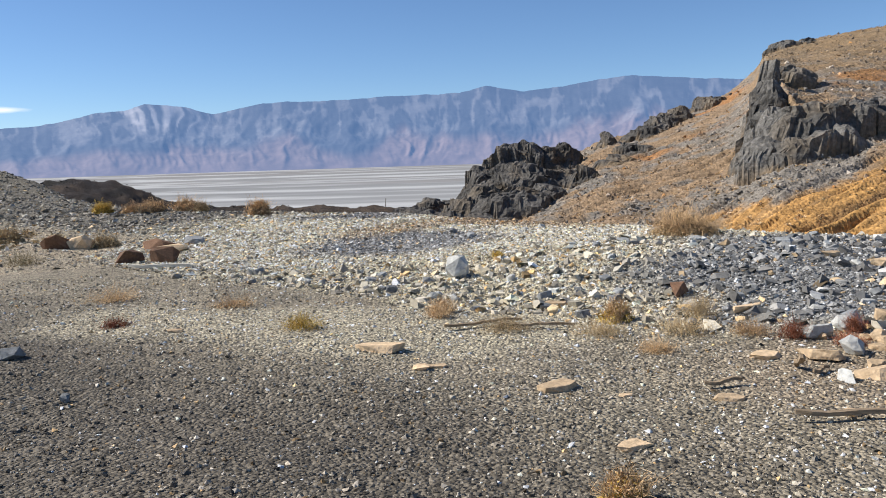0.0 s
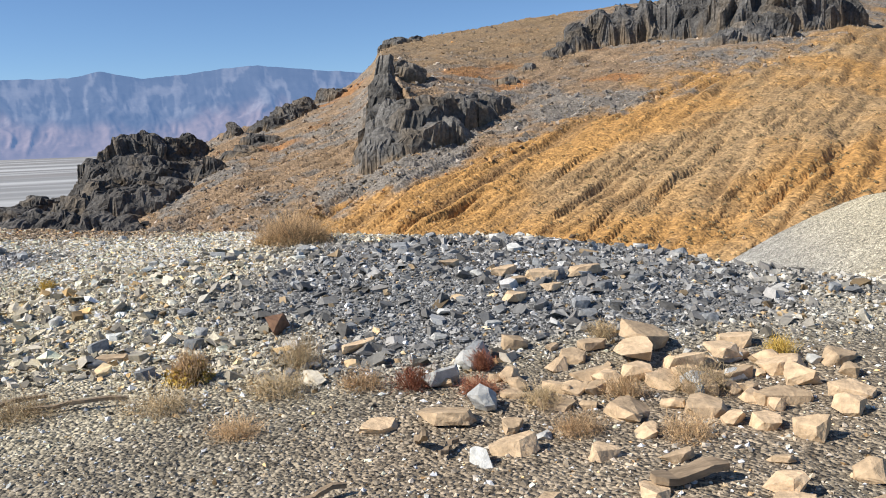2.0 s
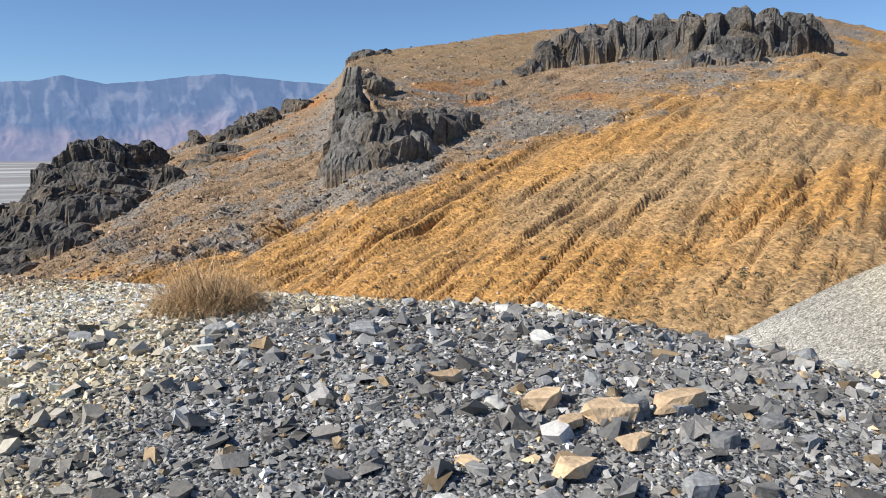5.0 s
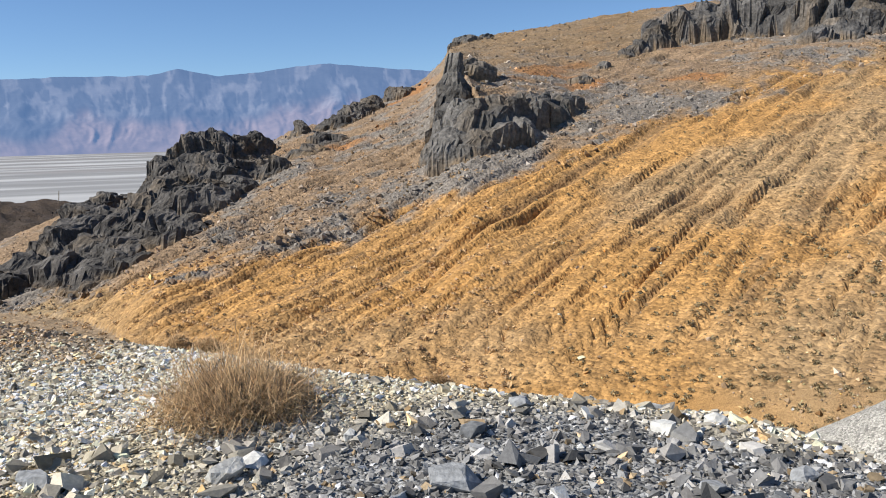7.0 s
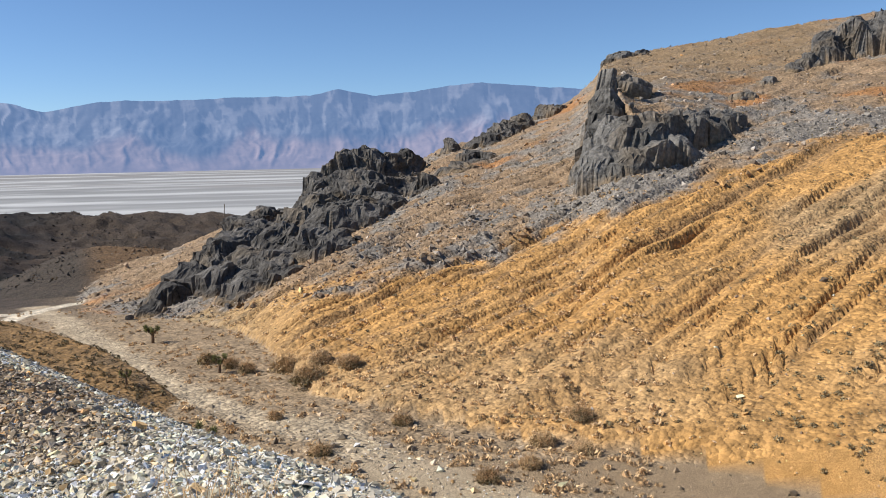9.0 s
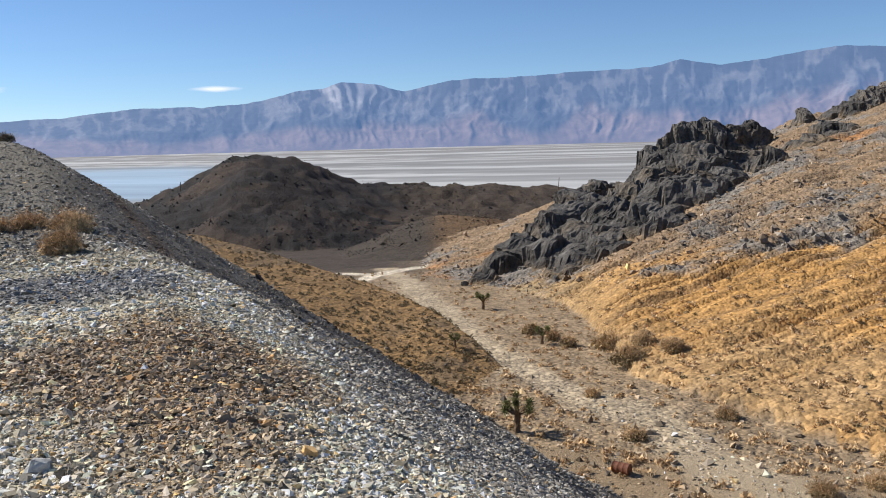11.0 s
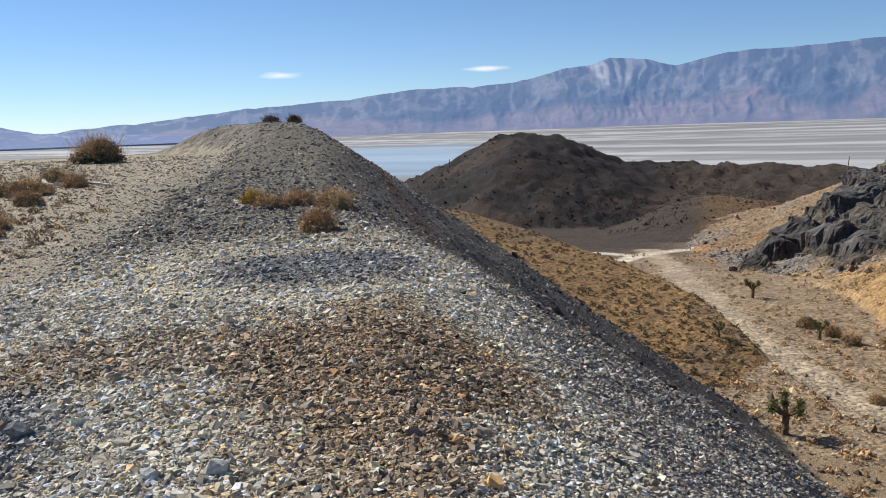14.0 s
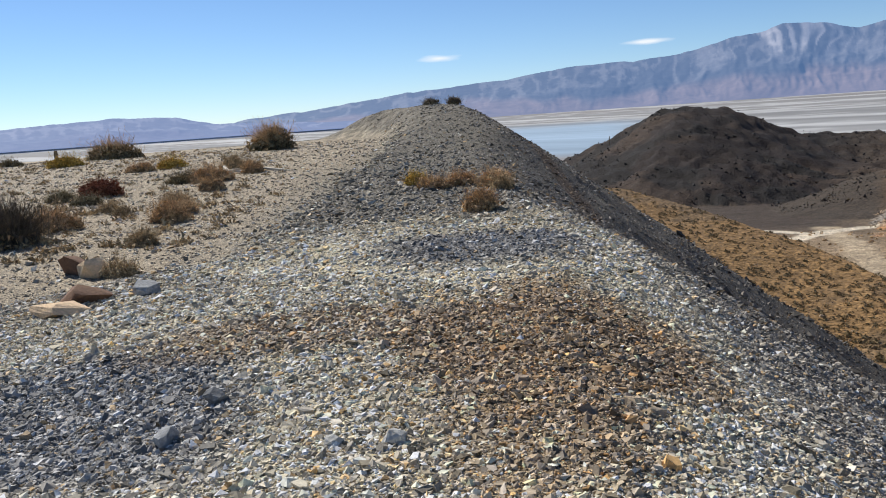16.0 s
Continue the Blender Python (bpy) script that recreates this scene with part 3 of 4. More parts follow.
def rock_body(rows, seed, step, spread, block):
    """A mass of jointed rock over rows of bearing, range, top height angle and half width."""
    pts = [(*polar(az, r), EYE[2] + r * math.tan(radians(el)), w) for az, r, el, w in rows]
    px, py = np.array([p[0] for p in pts]), np.array([p[1] for p in pts])
    xs, ys = np.arange(px.min() - 8, px.max() + 8, step), np.arange(py.min() - 8, py.max() + 8, step)
    x, y = np.meshgrid(xs, ys)
    x = x + 0.35 * step * fbm(x * 1.7, y * 1.7, 2, seed)
    y = y + 0.35 * step * fbm(x * 1.9, y * 1.9, 2, seed + 4)
    bx, by, bv, bj = cells(x + 1.2 * fbm(x * 0.3, y * 0.3, 2, seed + 1), y + 1.2 * fbm(x * 0.3, y * 0.3, 2, seed + 2), block, seed + 5)
    sx, sy, sv, sj = cells(x, y, block * 0.36, seed + 9)
    ex, ey = x + 0.42 * (bx - x) + 0.16 * (sx - x), y + 0.42 * (by - y) + 0.16 * (sy - y)
    g = height(x.ravel(), y.ravel()).reshape(x.shape)
    top = np.full(x.shape, -1e3)
    for cx, cy, cz, w in pts:
        base = height(cx, cy)[0]
        tall = max(cz - base, 1.2)
        d = np.hypot(ex - cx, ey - cy) / (w * spread)
        top = np.maximum(top, np.where(d < 1.5, base + tall * (1.04 - 1.0 * d ** 2.3), -1e3))
    lift = np.clip(top - g, 0, 14)
    z = top + lift * (0.2 * (bv - 0.6) + 0.05 * (sv - 0.5)) - 0.07 * np.minimum(lift, 6) * (1 - smooth(0.0, 0.16, bj)) - 0.03 * np.minimum(lift, 5) * (1 - smooth(0.0, 0.2, sj))
    z = z + 0.3 * fbm(x * 0.9, y * 0.9, 3, seed + 7)
    # bedding: narrow ledges across the face
    bed = z + 0.35 * x
    z = z + 0.25 * np.sin(bed * 3.1 + 2 * fbm(x * 0.2, y * 0.2, 2, seed + 8))
    z = np.maximum(z, g - 0.8)
    # the faces bulge and break back with height
    proud = np.clip(lift, 0, 2) / 2
    x = x + proud * (1.3 * fbm(z * 0.45 + seed, y * 0.3 + x * 0.2, 3, seed + 11) + 0.45 * fbm(z * 1.6, y * 1.1 + x, 3, seed + 12, True))
    y = y + proud * (1.5 * fbm(z * 0.5 - seed, x * 0.3 + y * 0.15, 3, seed + 13) + 0.5 * fbm(z * 1.8 + 5, x * 1.1, 3, seed + 14, True))
    ny, nx = x.shape
    i, j = np.meshgrid(np.arange(ny - 1), np.arange(nx - 1), indexing="ij")
    faces = np.stack([i * nx + j, i * nx + j + 1, (i + 1) * nx + j + 1, (i + 1) * nx + j], -1).reshape(-1, 4)
    shown = (z - g).ravel() > -0.7
    faces = faces[shown[faces].any(1)]
    used, back = np.unique(faces, return_inverse=True)
    v = np.stack([x, y, z], -1).reshape(-1, 3)[used]
    return v, back.reshape(-1, 4), bv.ravel()[used], lift.ravel()[used]


def outcrop(name, rows, seed, colour, label, step=0.42, spread=1.45, block=3.4, tan=0.35):
    """One crag: a jointed body of rock with fallen blocks about its foot."""
    ob = new(name)
    hx, hy = polar(rows[0][0], rows[0][1])
    at = np.array((hx, hy, height(hx, hy)[0]))
    ob.matrix_world = pose(*at)
    tagged(ob, label, "rock outcrop")
    v, f, shade, lift = rock_body(rows, seed, step, spread, block)
    col = np.array(colour) * (0.65 + 0.7 * shade)[:, None]
    col = mix(col, (0.20, 0.15, 0.095), smooth(0.1, 0.45, fbm(v[:, 0] * 0.25, v[:, 1] * 0.25 + v[:, 2] * 0.12, 4, seed + 3)) * tan)
    col = mix(col, (0.17, 0.12, 0.07), 1 - smooth(0.0, 0.9, lift))
    part("rock_mass", mesh_from("rock_mass", v - at, f, M_CRAG, col), ob)
    g = np.random.default_rng(seed)
    for az, r, el, w in rows:
        for _ in range(2):
            x, y = polar(az, r - w * 0.8)
            x, y = x + g.normal() * w * 0.9, y + g.normal() * w * 0.6
            k = g.uniform(0.4, 1.0)
            v, f = rock_mesh((k, k * g.uniform(0.6, 1.0), k * g.uniform(0.5, 0.9)), seed * 50 + int(g.integers(999)))
            v = v + np.array((x, y, height(x, y)[0] + 0.25 * k)) - at
            part("fallen_block", mesh_from("fallen_block", v, f, M_CRAG, np.ones((len(v), 1)) * np.array(colour) * g.uniform(0.8, 1.3)), ob)
    return ob


def polar(az, r):
    return EYE[0] + r * math.sin(radians(az)), EYE[1] + r * math.cos(radians(az))


DARKROCK = (0.085, 0.078, 0.070)
outcrop("rock_outcrop", [(1.9, 186, -0.7, 4.6), (3.4, 188, 0.6, 5.0), (4.9, 190, 1.15, 4.8), (6.2, 192, 0.65, 4.8), (7.5, 194, 0.95, 3.8), (3.6, 168, -0.5, 5.2), (5.4, 166, -0.7, 5.2), (7.0, 170, -0.9, 4.2),
        (1.9, 160, -1.9, 4.8), (8.9, 160, -0.8, 2.2), (0.4, 154, -2.9, 4.8), (2.8, 144, -2.6, 4.4), (4.4, 146, -2.2, 4.2), (-0.8, 142, -4.0, 4.2), (1.0, 134, -4.2, 3.8), (6.3, 152, -2.0, 3.2), (2.6, 130, -4.6, 3.0)], 5, DARKROCK, "tall dark craggy limestone outcrop on the ridge")
outcrop("rock_outcrop", [(-1.9, 178, -2.9, 4.0), (-3.4, 175, -3.3, 4.0), (-0.3, 180, -2.9, 3.6), (-2.2, 156, -3.8, 4.0), (-4.0, 152, -4.3, 4.0), (-5.4, 146, -4.9, 3.6), (-7.0, 140, -6.2, 3.2), (-8.6, 134, -7.4, 2.6), (-9.8, 129, -8.5, 1.8), (-3.2, 138, -5.4, 3.6), (-4.8, 132, -6.5, 3.2), (-1.6, 131, -5.8, 3.2), (-3.0, 122, -7.4, 2.6), (-0.4, 122, -6.9, 2.4)], 6,
        DARKROCK, "low jagged dark rock rib descending to the wash")
outcrop("rock_outcrop", [(13.6, 216, 2.0, 3.8), (14.6, 220, 2.65, 4.0), (15.6, 228, 3.05, 3.8), (17.6, 242, 3.7, 3.2), (18.4, 246, 3.6, 2.2), (12.6, 186, 0.7, 3.4), (11.4, 176, -0.1, 3.0), (10.8, 212, 1.5, 1.8), (13.4, 184, 0.6, 2.8)], 7,
        DARKROCK, "dark rocks along the ridge crest")
outcrop("rock_cliff", [(21.3, 150, 5.5, 2.8), (21.4, 140, 4.4, 2.8), (22.6, 158, 5.4, 3.0), (21.0, 128, 2.9, 2.4), (22.0, 124, 2.7, 2.8), (23.1, 122, 2.8, 2.8), (24.2, 122, 2.9, 2.7), (25.3, 124, 3.0, 2.7), (26.4, 127, 3.1, 2.6), (27.5, 130, 3.1, 2.5), (28.5, 134, 3.0, 2.2), (29.3, 139, 2.8, 1.8), (22.5, 262, 6.95, 3.0), (23.6, 268, 7.0, 2.2), (21.1, 118, 0.9, 2.2), (22.8, 116, 0.8, 2.2), (24.4, 117, 1.0, 2.0), (26.0, 120, 1.3, 1.8), (31.5, 180, 3.2, 1.5), (30.2, 160, 2.0, 1.6)], 8,
        (0.115, 0.108, 0.098), "steep grey and tan cliff face on the hillside")
outcrop("rock_cliff", [(34.0, 200, 6.4, 2.6), (35.0, 204, 7.4, 3.2), (36.4, 208, 8.2, 3.6), (38.0, 210, 8.5, 3.8), (39.6, 211, 8.7, 3.9), (41.2, 211, 8.7, 3.9), (42.8, 210, 8.7, 3.8), (44.4, 206, 8.8, 3.9), (46.0, 205, 8.9, 3.9), (47.6, 205, 8.9, 3.8), (49.2, 208, 8.7, 3.8), (50.6, 212, 8.5, 3.4), (51.6, 218, 8.2, 2.8), (44.8, 190, 6.4, 3.0), (46.0, 192, 6.9, 3.2), (47.4, 197, 7.3, 3.0), (33.3, 196, 5.6, 1.8)], 9,
        (0.095, 0.09, 0.084), "long dark cliff band under the hill crest")


# ---- loose stones ----
OCTA = (np.array([(1, 0, 0), (-1, 0, 0), (0, 1, 0), (0, -1, 0), (0, 0, 1), (0, 0, -1)], float),
        np.array([(0, 2, 4), (2, 1, 4), (1, 3, 4), (3, 0, 4), (2, 0, 5), (1, 2, 5), (3, 1, 5), (0, 3, 5)]))
_k = np.radians(np.arange(5) * 72.0)
SHARD = (np.array([(math.cos(q) * 0.8, math.sin(q) * 0.8, 0.7) for q in _k] + [(math.cos(q + 0.3), math.sin(q + 0.3), -0.7) for q in _k]),
         np.array([(0, 1, 2), (0, 2, 3), (0, 3, 4)] + [(j, 5 + j, 5 + (j + 1) % 5) for j in range(5)] + [(j, 5 + (j + 1) % 5, (j + 1) % 5) for j in range(5)]))


def chips(x, y, size, shape, seed, flat=0.5, jitter=0.3, sink=0.25, contrast=1.0, lift=0.12):
    """Angular stones on the ground at x, y: vertices, faces and their colours."""
    g = np.random.default_rng(seed)
    base, faces = shape
    n, k = len(x), len(base)
    v = base[None] * (1 + g.uniform(-jitter, jitter, (n, k, 1))) + g.uniform(-jitter, jitter, (n, k, 3)) * 0.5
    v = v * np.stack([g.uniform(0.75, 1.35, n), g.uniform(0.6, 1.0, n), g.uniform(flat * 0.6, flat * 1.5, n)], -1)[:, None]
    a, b, c = g.uniform(0, 6.3, n), g.normal(0, 0.4, n), g.normal(0, 0.4, n)
    ca, sa, cb, sb, cc, sc = np.cos(a), np.sin(a), np.cos(b), np.sin(b), np.cos(c), np.sin(c)
    o, i = np.zeros(n), np.ones(n)
    rz = np.array([[ca, -sa, o], [sa, ca, o], [o, o, i]]).transpose(2, 0, 1)
    rx = np.array([[i, o, o], [o, cb, -sb], [o, sb, cb]]).transpose(2, 0, 1)
    ry = np.array([[cc, o, sc], [o, i, o], [-sc, o, cc]]).transpose(2, 0, 1)
    v = np.einsum("nij,nkj->nki", rz @ rx @ ry, v) * size[:, None, None]
    z = height(x, y)
    v += np.stack([x, y, z + size * flat * sink], -1)[:, None]
    col = soil(x, y)
    bright = np.exp(g.normal(lift, 0.55 * contrast, n))[:, None]
    grey = col.mean(1, keepdims=True) * np.array((1.09, 1.0, 0.89))
    w = g.random((n, 1)) * 0.7
    col = np.clip((col * (1 - w) + grey * w) * bright, 0.03, 0.68)
    warm = g.random(n) < 0.07
    col[warm] = col[warm] * (1.25, 0.95, 0.6)
    f = (faces[None] + (np.arange(n) * k)[:, None, None]).reshape(-1, 3)
    return v.reshape(-1, 3), f, np.repeat(col, k, 0)


def stone_sheet(name, label, x, y, size, shape, seed, **kw):
    v, f, c = chips(x, y, size, shape, seed, **kw)
    tagged(new(name, mesh_from(name, v, f, M_STONE, c)), label, "gravel", kind="stuff")


def sow(n, seed, centre, near, far, a0, a1, keep):
    """Places over a fan about a centre, denser near it, where keep() holds."""
    g = np.random.default_rng(seed)
    r = np.exp(g.uniform(math.log(near), math.log(far), n))
    a = np.radians(g.uniform(a0, a1, n))
    x, y = centre[0] + r * np.sin(a), centre[1] + r * np.cos(a)
    ok = keep(x, y, r)
    return x[ok], y[ok], r[ok], g


def build_gravel():
    # the gravel bank, seen from the flat and then from its rim
    covered = lambda x, y: (on_bank(x, y, outside(x, y)) > rng.random(len(x)) * 0.9 + 0.05) & (outside(x, y) < 7)
    g = np.random.default_rng(11)
    x, y = g.uniform(-8, 8, 165000), g.uniform(6.2, 17, 165000)
    ok = covered(x, y)
    x, y = x[ok], y[ok]
    s = np.minimum(0.0095 * (1 - g.random(len(x))) ** -0.42, 0.032)
    stone_sheet("bank_gravel", "loose angular grey and white gravel on the bank", x, y, s, OCTA, 12, flat=0.6)
    x, y = g.uniform(-8, 8.5, 42000), g.uniform(6.2, 17, 42000)
    ok = covered(x, y)
    x, y = x[ok], y[ok]
    s = np.minimum(0.0165 * (1 - g.random(len(x))) ** -0.42, 0.075) * np.where(y > 12.0, 0.6, 1.0)
    stone_sheet("bank_stones", "broken grey, blue and white stones on the bank", x, y, s, SHARD, 13, flat=0.5, jitter=0.42, contrast=0.8, lift=0.0)
    x, y, r, g = sow(185000, 14, (4.0, 11.7), 1.6, 62, -84, 14, lambda x, y, r: (on_bank(x, y, outside(x, y)) > hashed(x * 997, y * 991, 5) * 0.8 + 0.1) & (outside(x, y) < 9))
    s = np.minimum(0.00135 * (r + 2.8), 0.035) * np.minimum((1 - g.random(len(x))) ** -0.4, 3.2)
    stone_sheet("heap_gravel", "grey and rusty gravel on the spoil heap", x, y, s, OCTA, 15, flat=0.45, contrast=0.95, lift=0.4)
    x, y, r, g = sow(16000, 16, (4.0, 11.7), 1.8, 18, -80, 10, lambda x, y, r: (-outside(x, y) < 4.5) & (outside(x, y) < 7))
    s = np.minimum(0.011 * (1 - g.random(len(x))) ** -0.4, 0.034)
    stone_sheet("heap_stones", "flat pale stones on the spoil heap", x, y, s, SHARD, 17, flat=0.36, jitter=0.4, contrast=0.85, lift=0.5)
    # dirt flat and the plateau beyond
    x, y, r, g = sow(52000, 18, (0, 1.2), 2.2, 12, -40, 45, lambda x, y, r: on_bank(x, y, outside(x, y)) < 0.6)
    s = np.minimum(0.0036 * (1 - g.random(len(x))) ** -0.45 * (0.6 + r / 6), 0.02)
    stone_sheet("flat_pebbles", "small pale pebbles over the dirt flat", x, y, s, OCTA, 19, flat=0.6, contrast=1.4, lift=0.4)
    x, y, r, g = sow(24000, 20, (4.0, 11.7), 7, 55, -82, -40, lambda x, y, r: -outside(x, y) > 4.5)
    s = np.minimum(0.0012 * r * (1 - g.random(len(x))) ** -0.35, 0.07)
    stone_sheet("plateau_gravel", "pale gravel scattered over the plateau", x, y, s, OCTA, 21, flat=0.45, contrast=0.9, lift=0.05)
    # rubble at the heap's toe, scree below the crags
    x, y, r, g = sow(16000, 22, (3.8, 10.5), 34, 75, -25, 50, lambda x, y, r: np.ones(len(x), bool))
    keep = (outside(x, y) < 34 + 6 * fbm(x * 0.1, y * 0.1, 3, 5)) | (g.random(len(x)) < 0.18)
    x, y = x[keep], y[keep]
    s = np.minimum(0.045 * (1 - g.random(len(x))) ** -0.4, 0.3)
    stone_sheet("toe_rubble", "pale rubble at the foot of the spoil heap", x, y, s, OCTA, 23, flat=0.7)
    x, y, r, g = sow(60000, 24, EYE, 95, 330, -14, 60, lambda x, y, r: np.ones(len(x), bool))
    z, kind, r, az, sd, gully = land(x, y)
    el = np.degrees(np.arctan2(z - EYE[2], r))
    line = np.interp(az, (-20, -8, 5.5, 13.2, 21, 29, 36, 43, 48, 56, 70), (-10.5, -10, -8, -6.5, -3.2, -1.5, 1.3, 3.2, 4.5, 7, 9))
    ok = (kind == 1) & (el > line - 0.6) & (fbm(x * 0.05, y * 0.05, 4, 50) + 0.8 * g.random(len(x)) > 0.3)
    x, y = x[ok], y[ok]
    s = np.minimum(0.085 * (1 - g.random(len(x))) ** -0.45, 0.55)
    stone_sheet("hillside_scree", "grey and tan scree over the upper hillside", x, y, s, OCTA, 25, flat=0.8, contrast=0.65, lift=0.1)
    # dark rocks over the far hill
    x, y, r, g = sow(14000, 26, EYE, 190, 345, -40, 0, lambda x, y, r: np.ones(len(x), bool))
    kind = land(x, y)[1]
    ok = ((kind == 2) | (kind == 3)) & (fbm(x * 0.04, y * 0.04, 3, 34) + 0.5 * g.random(len(x)) > 0.2)
    x, y = x[ok], y[ok]
    s = np.minimum(0.14 * (1 - g.random(len(x))) ** -0.4, 0.5)
    stone_sheet("dark_hill_rocks", "dark rocks strewn over the far hill", x, y, s, OCTA, 27, flat=0.8, contrast=0.8)


build_gravel()


# ---- single rocks and slabs ----
def rock(name, x, y, size, mat, label, category, group="", turn=0.0, tilt=0.0, lift=0.0, slab=False, seed=0):
    v, f = rock_mesh(size, seed, slab)
    me = mesh_from(name, v, f, mat)
    ob = new(name, me)
    ob.matrix_world = pose(x, y, height(x, y)[0] + size[2] * 0.45 + lift, tilt, tilt * 0.6, turn)
    return tagged(ob, label, category, group)


def build_rocks():
    g = np.random.default_rng(31)
    pile = [(2.04, 7.06, .17), (2.37, 6.98, .26), (4.05, 7.5, .30), (3.43, 7.2, .22), (2.96, 6.85, .19), (3.23, 6.58, .24), (2.45, 6.42, .20), (2.75, 6.15, .15), (4.3, 7.05, .24), (3.56, 6.4, .22),
            (2.98, 5.95, .14), (2.66, 5.7, .14), (3.98, 6.3, .26), (1.97, 5.72, .12), (3.68, 6.85, .24), (3.65, 6.1, .16), (2.27, 5.86, .11), (3.8, 7.28, .28), (4.4, 6.7, .26), (3.3, 6.95, .18),
            (3.1, 6.3, .16), (2.6, 6.7, .15), (4.6, 7.25, .20), (4.75, 6.6, .24), (4.3, 6.15, .22), (3.35, 5.75, .12), (4.1, 6.75, .2), (3.95, 7.0, .22), (2.83, 7.1, .12), (3.5, 7.5, .16), (3.05, 5.4, .14), (3.3, 5.2, .18)]
    for n, (x, y, w) in enumerate(pile):
        rock("sandstone_slab", x, y, (w * 0.66, w * g.uniform(0.36, 0.56), w * g.uniform(0.13, 0.22)), M_SAND, "buff sandstone slab in a tumbled pile on the dirt", "rock", "sandstone pile",
             g.uniform(-60, 60), g.uniform(-16, 16), 0.05 if n in (2, 8, 17, 27) else 0.0, True, 50 + n)
    for n, (x, y, w) in enumerate([(3.72, 9.7, .12), (3.98, 9.2, .16), (3.95, 8.95, .11), (4.2, 8.95, .19), (4.1, 8.68, .12), (4.55, 8.9, .2), (3.75, 8.64, .14), (3.71, 7.6, .13), (2.41, 8.4, .16)]):
        rock("sandstone_slab", x, y, (w * 0.9, w * 0.5, w * 0.22), M_SAND, "flat buff sandstone slab lying on grey gravel", "rock", "slabs on the gravel", g.uniform(-25, 25), g.uniform(-6, 6), 0.02, True, 100 + n)
    for n, (x, y, w) in enumerate([(-.61, 7.68, .24), (.55, 6.5, .18), (1.49, 6.17, .12), (.94, 9.3, .16), (.77, 5.41, .12), (-2.37, 8.36, .10), (.93, 6.32, .06), (-.2, 7.2, .10)]):
        rock("sandstone_slab", x, y, (w * 0.85, w * 0.5, w * 0.15), M_SAND, "single buff sandstone slab on the dirt flat", "rock", "", g.uniform(-30, 30), g.uniform(-5, 5), 0.0, True, 120 + n)
    for n, (x, y, w, h, m, lab) in enumerate([(.03, 10.75, .17, .2, M_WHITE, "upright white marble boulder in the bank"), (2.05, 9.15, .13, .10, M_BROWN, "brown pointed rock on the gravel bank"), (2.98, 7.75, .12, .10, M_SLATE, "dark blue-grey rock at the edge of the gravel"),
            (2.6, 7.55, .14, .1, M_WHITE, "white rock at the edge of the gravel"), (3.8, 11.0, .15, .055, M_SLATE, "large flat grey stone near the rim"), (-4.7, 13.6, .22, .17, M_BROWN, "dark brown boulder by the gravel bank"), (-4.24, 13.8, .28, .2, M_BROWN, "reddish brown boulder by the gravel bank"),
            (-7.16, 16.6, .32, .2, M_BROWN, "brown boulder on the far flat"), (-6.75, 16.7, .28, .2, M_SAND, "tan boulder on the far flat"), (-3.29, 7.49, .11, .07, M_SLATE, "dark stone on the dirt flat"), (-2.47, 6.54, .05, .04, M_SLATE, "small dark stone on the dirt flat"),
            (-5.0, 15.7, .34, .14, M_BROWN, "tilted brown slab beside the heap"), (-4.6, 15.3, .42, .1, M_SAND, "orange-tan slab leaning by the heap"), (-4.5, 16.2, .22, .12, M_SLATE, "blue-grey block at the heap's edge"), (1.4, 14.2, .07, .05, M_WHITE, "white stone on the spoil heap"),
            (1.15, 14.05, .06, .04, M_WHITE, "white flat stone on the spoil heap"), (.05, 14.13, .08, .06, M_SLATE, "dark stone on the spoil heap"), (.3, 13.68, .09, .06, M_SLATE, "dark flat stone on the spoil heap"), (-.28, 7.13, .09, .03, M_SAND, "thin pale slab on the dirt")]):
        rock("rock", x, y, (w, w * 0.75, h), m, lab, "rock", "", g.uniform(-40, 40), g.uniform(-8, 8), 0, False, 150 + n)
    for n in range(60):
        x, y = g.normal(3.5, 0.7), g.normal(6.75, 0.5)
        w = g.uniform(0.045, 0.13)
        rock("sandstone_fragment", x, y, (w, w * g.uniform(0.6, 0.9), w * g.uniform(0.4, 0.7)), M_WHITE if n % 6 == 0 else M_SAND, "small broken sandstone fragment in the slab pile", "rock", "sandstone fragments", g.uniform(0, 180), g.uniform(-15, 15), 0, False, 500 + n)
    # larger loose stones of the bank, singly
    for n in range(170):
        x, y = g.uniform(-4.5, 6.2), g.uniform(7.2, 12.0)
        px, py = np.array([x]), np.array([y])
        if outside(px, py)[0] > -0.3 or on_bank(px, py, outside(px, py))[0] < 0.5:
            continue
        w = g.uniform(0.045, 0.095)
        mat, lab = ((M_SLATE, "blue-grey angular stone on the gravel bank"), (M_WHITE, "white angular stone on the gravel bank"), (M_SLATE, "blue-grey angular stone on the gravel bank"))[n % 3]
        rock("stone", x, y, (w, w * g.uniform(0.6, 0.9), w * g.uniform(0.35, 0.65)), mat, lab, "stone", "stones of the bank", g.uniform(0, 180), g.uniform(-14, 14), 0, n % 2 == 0, 200 + n)


build_rocks()


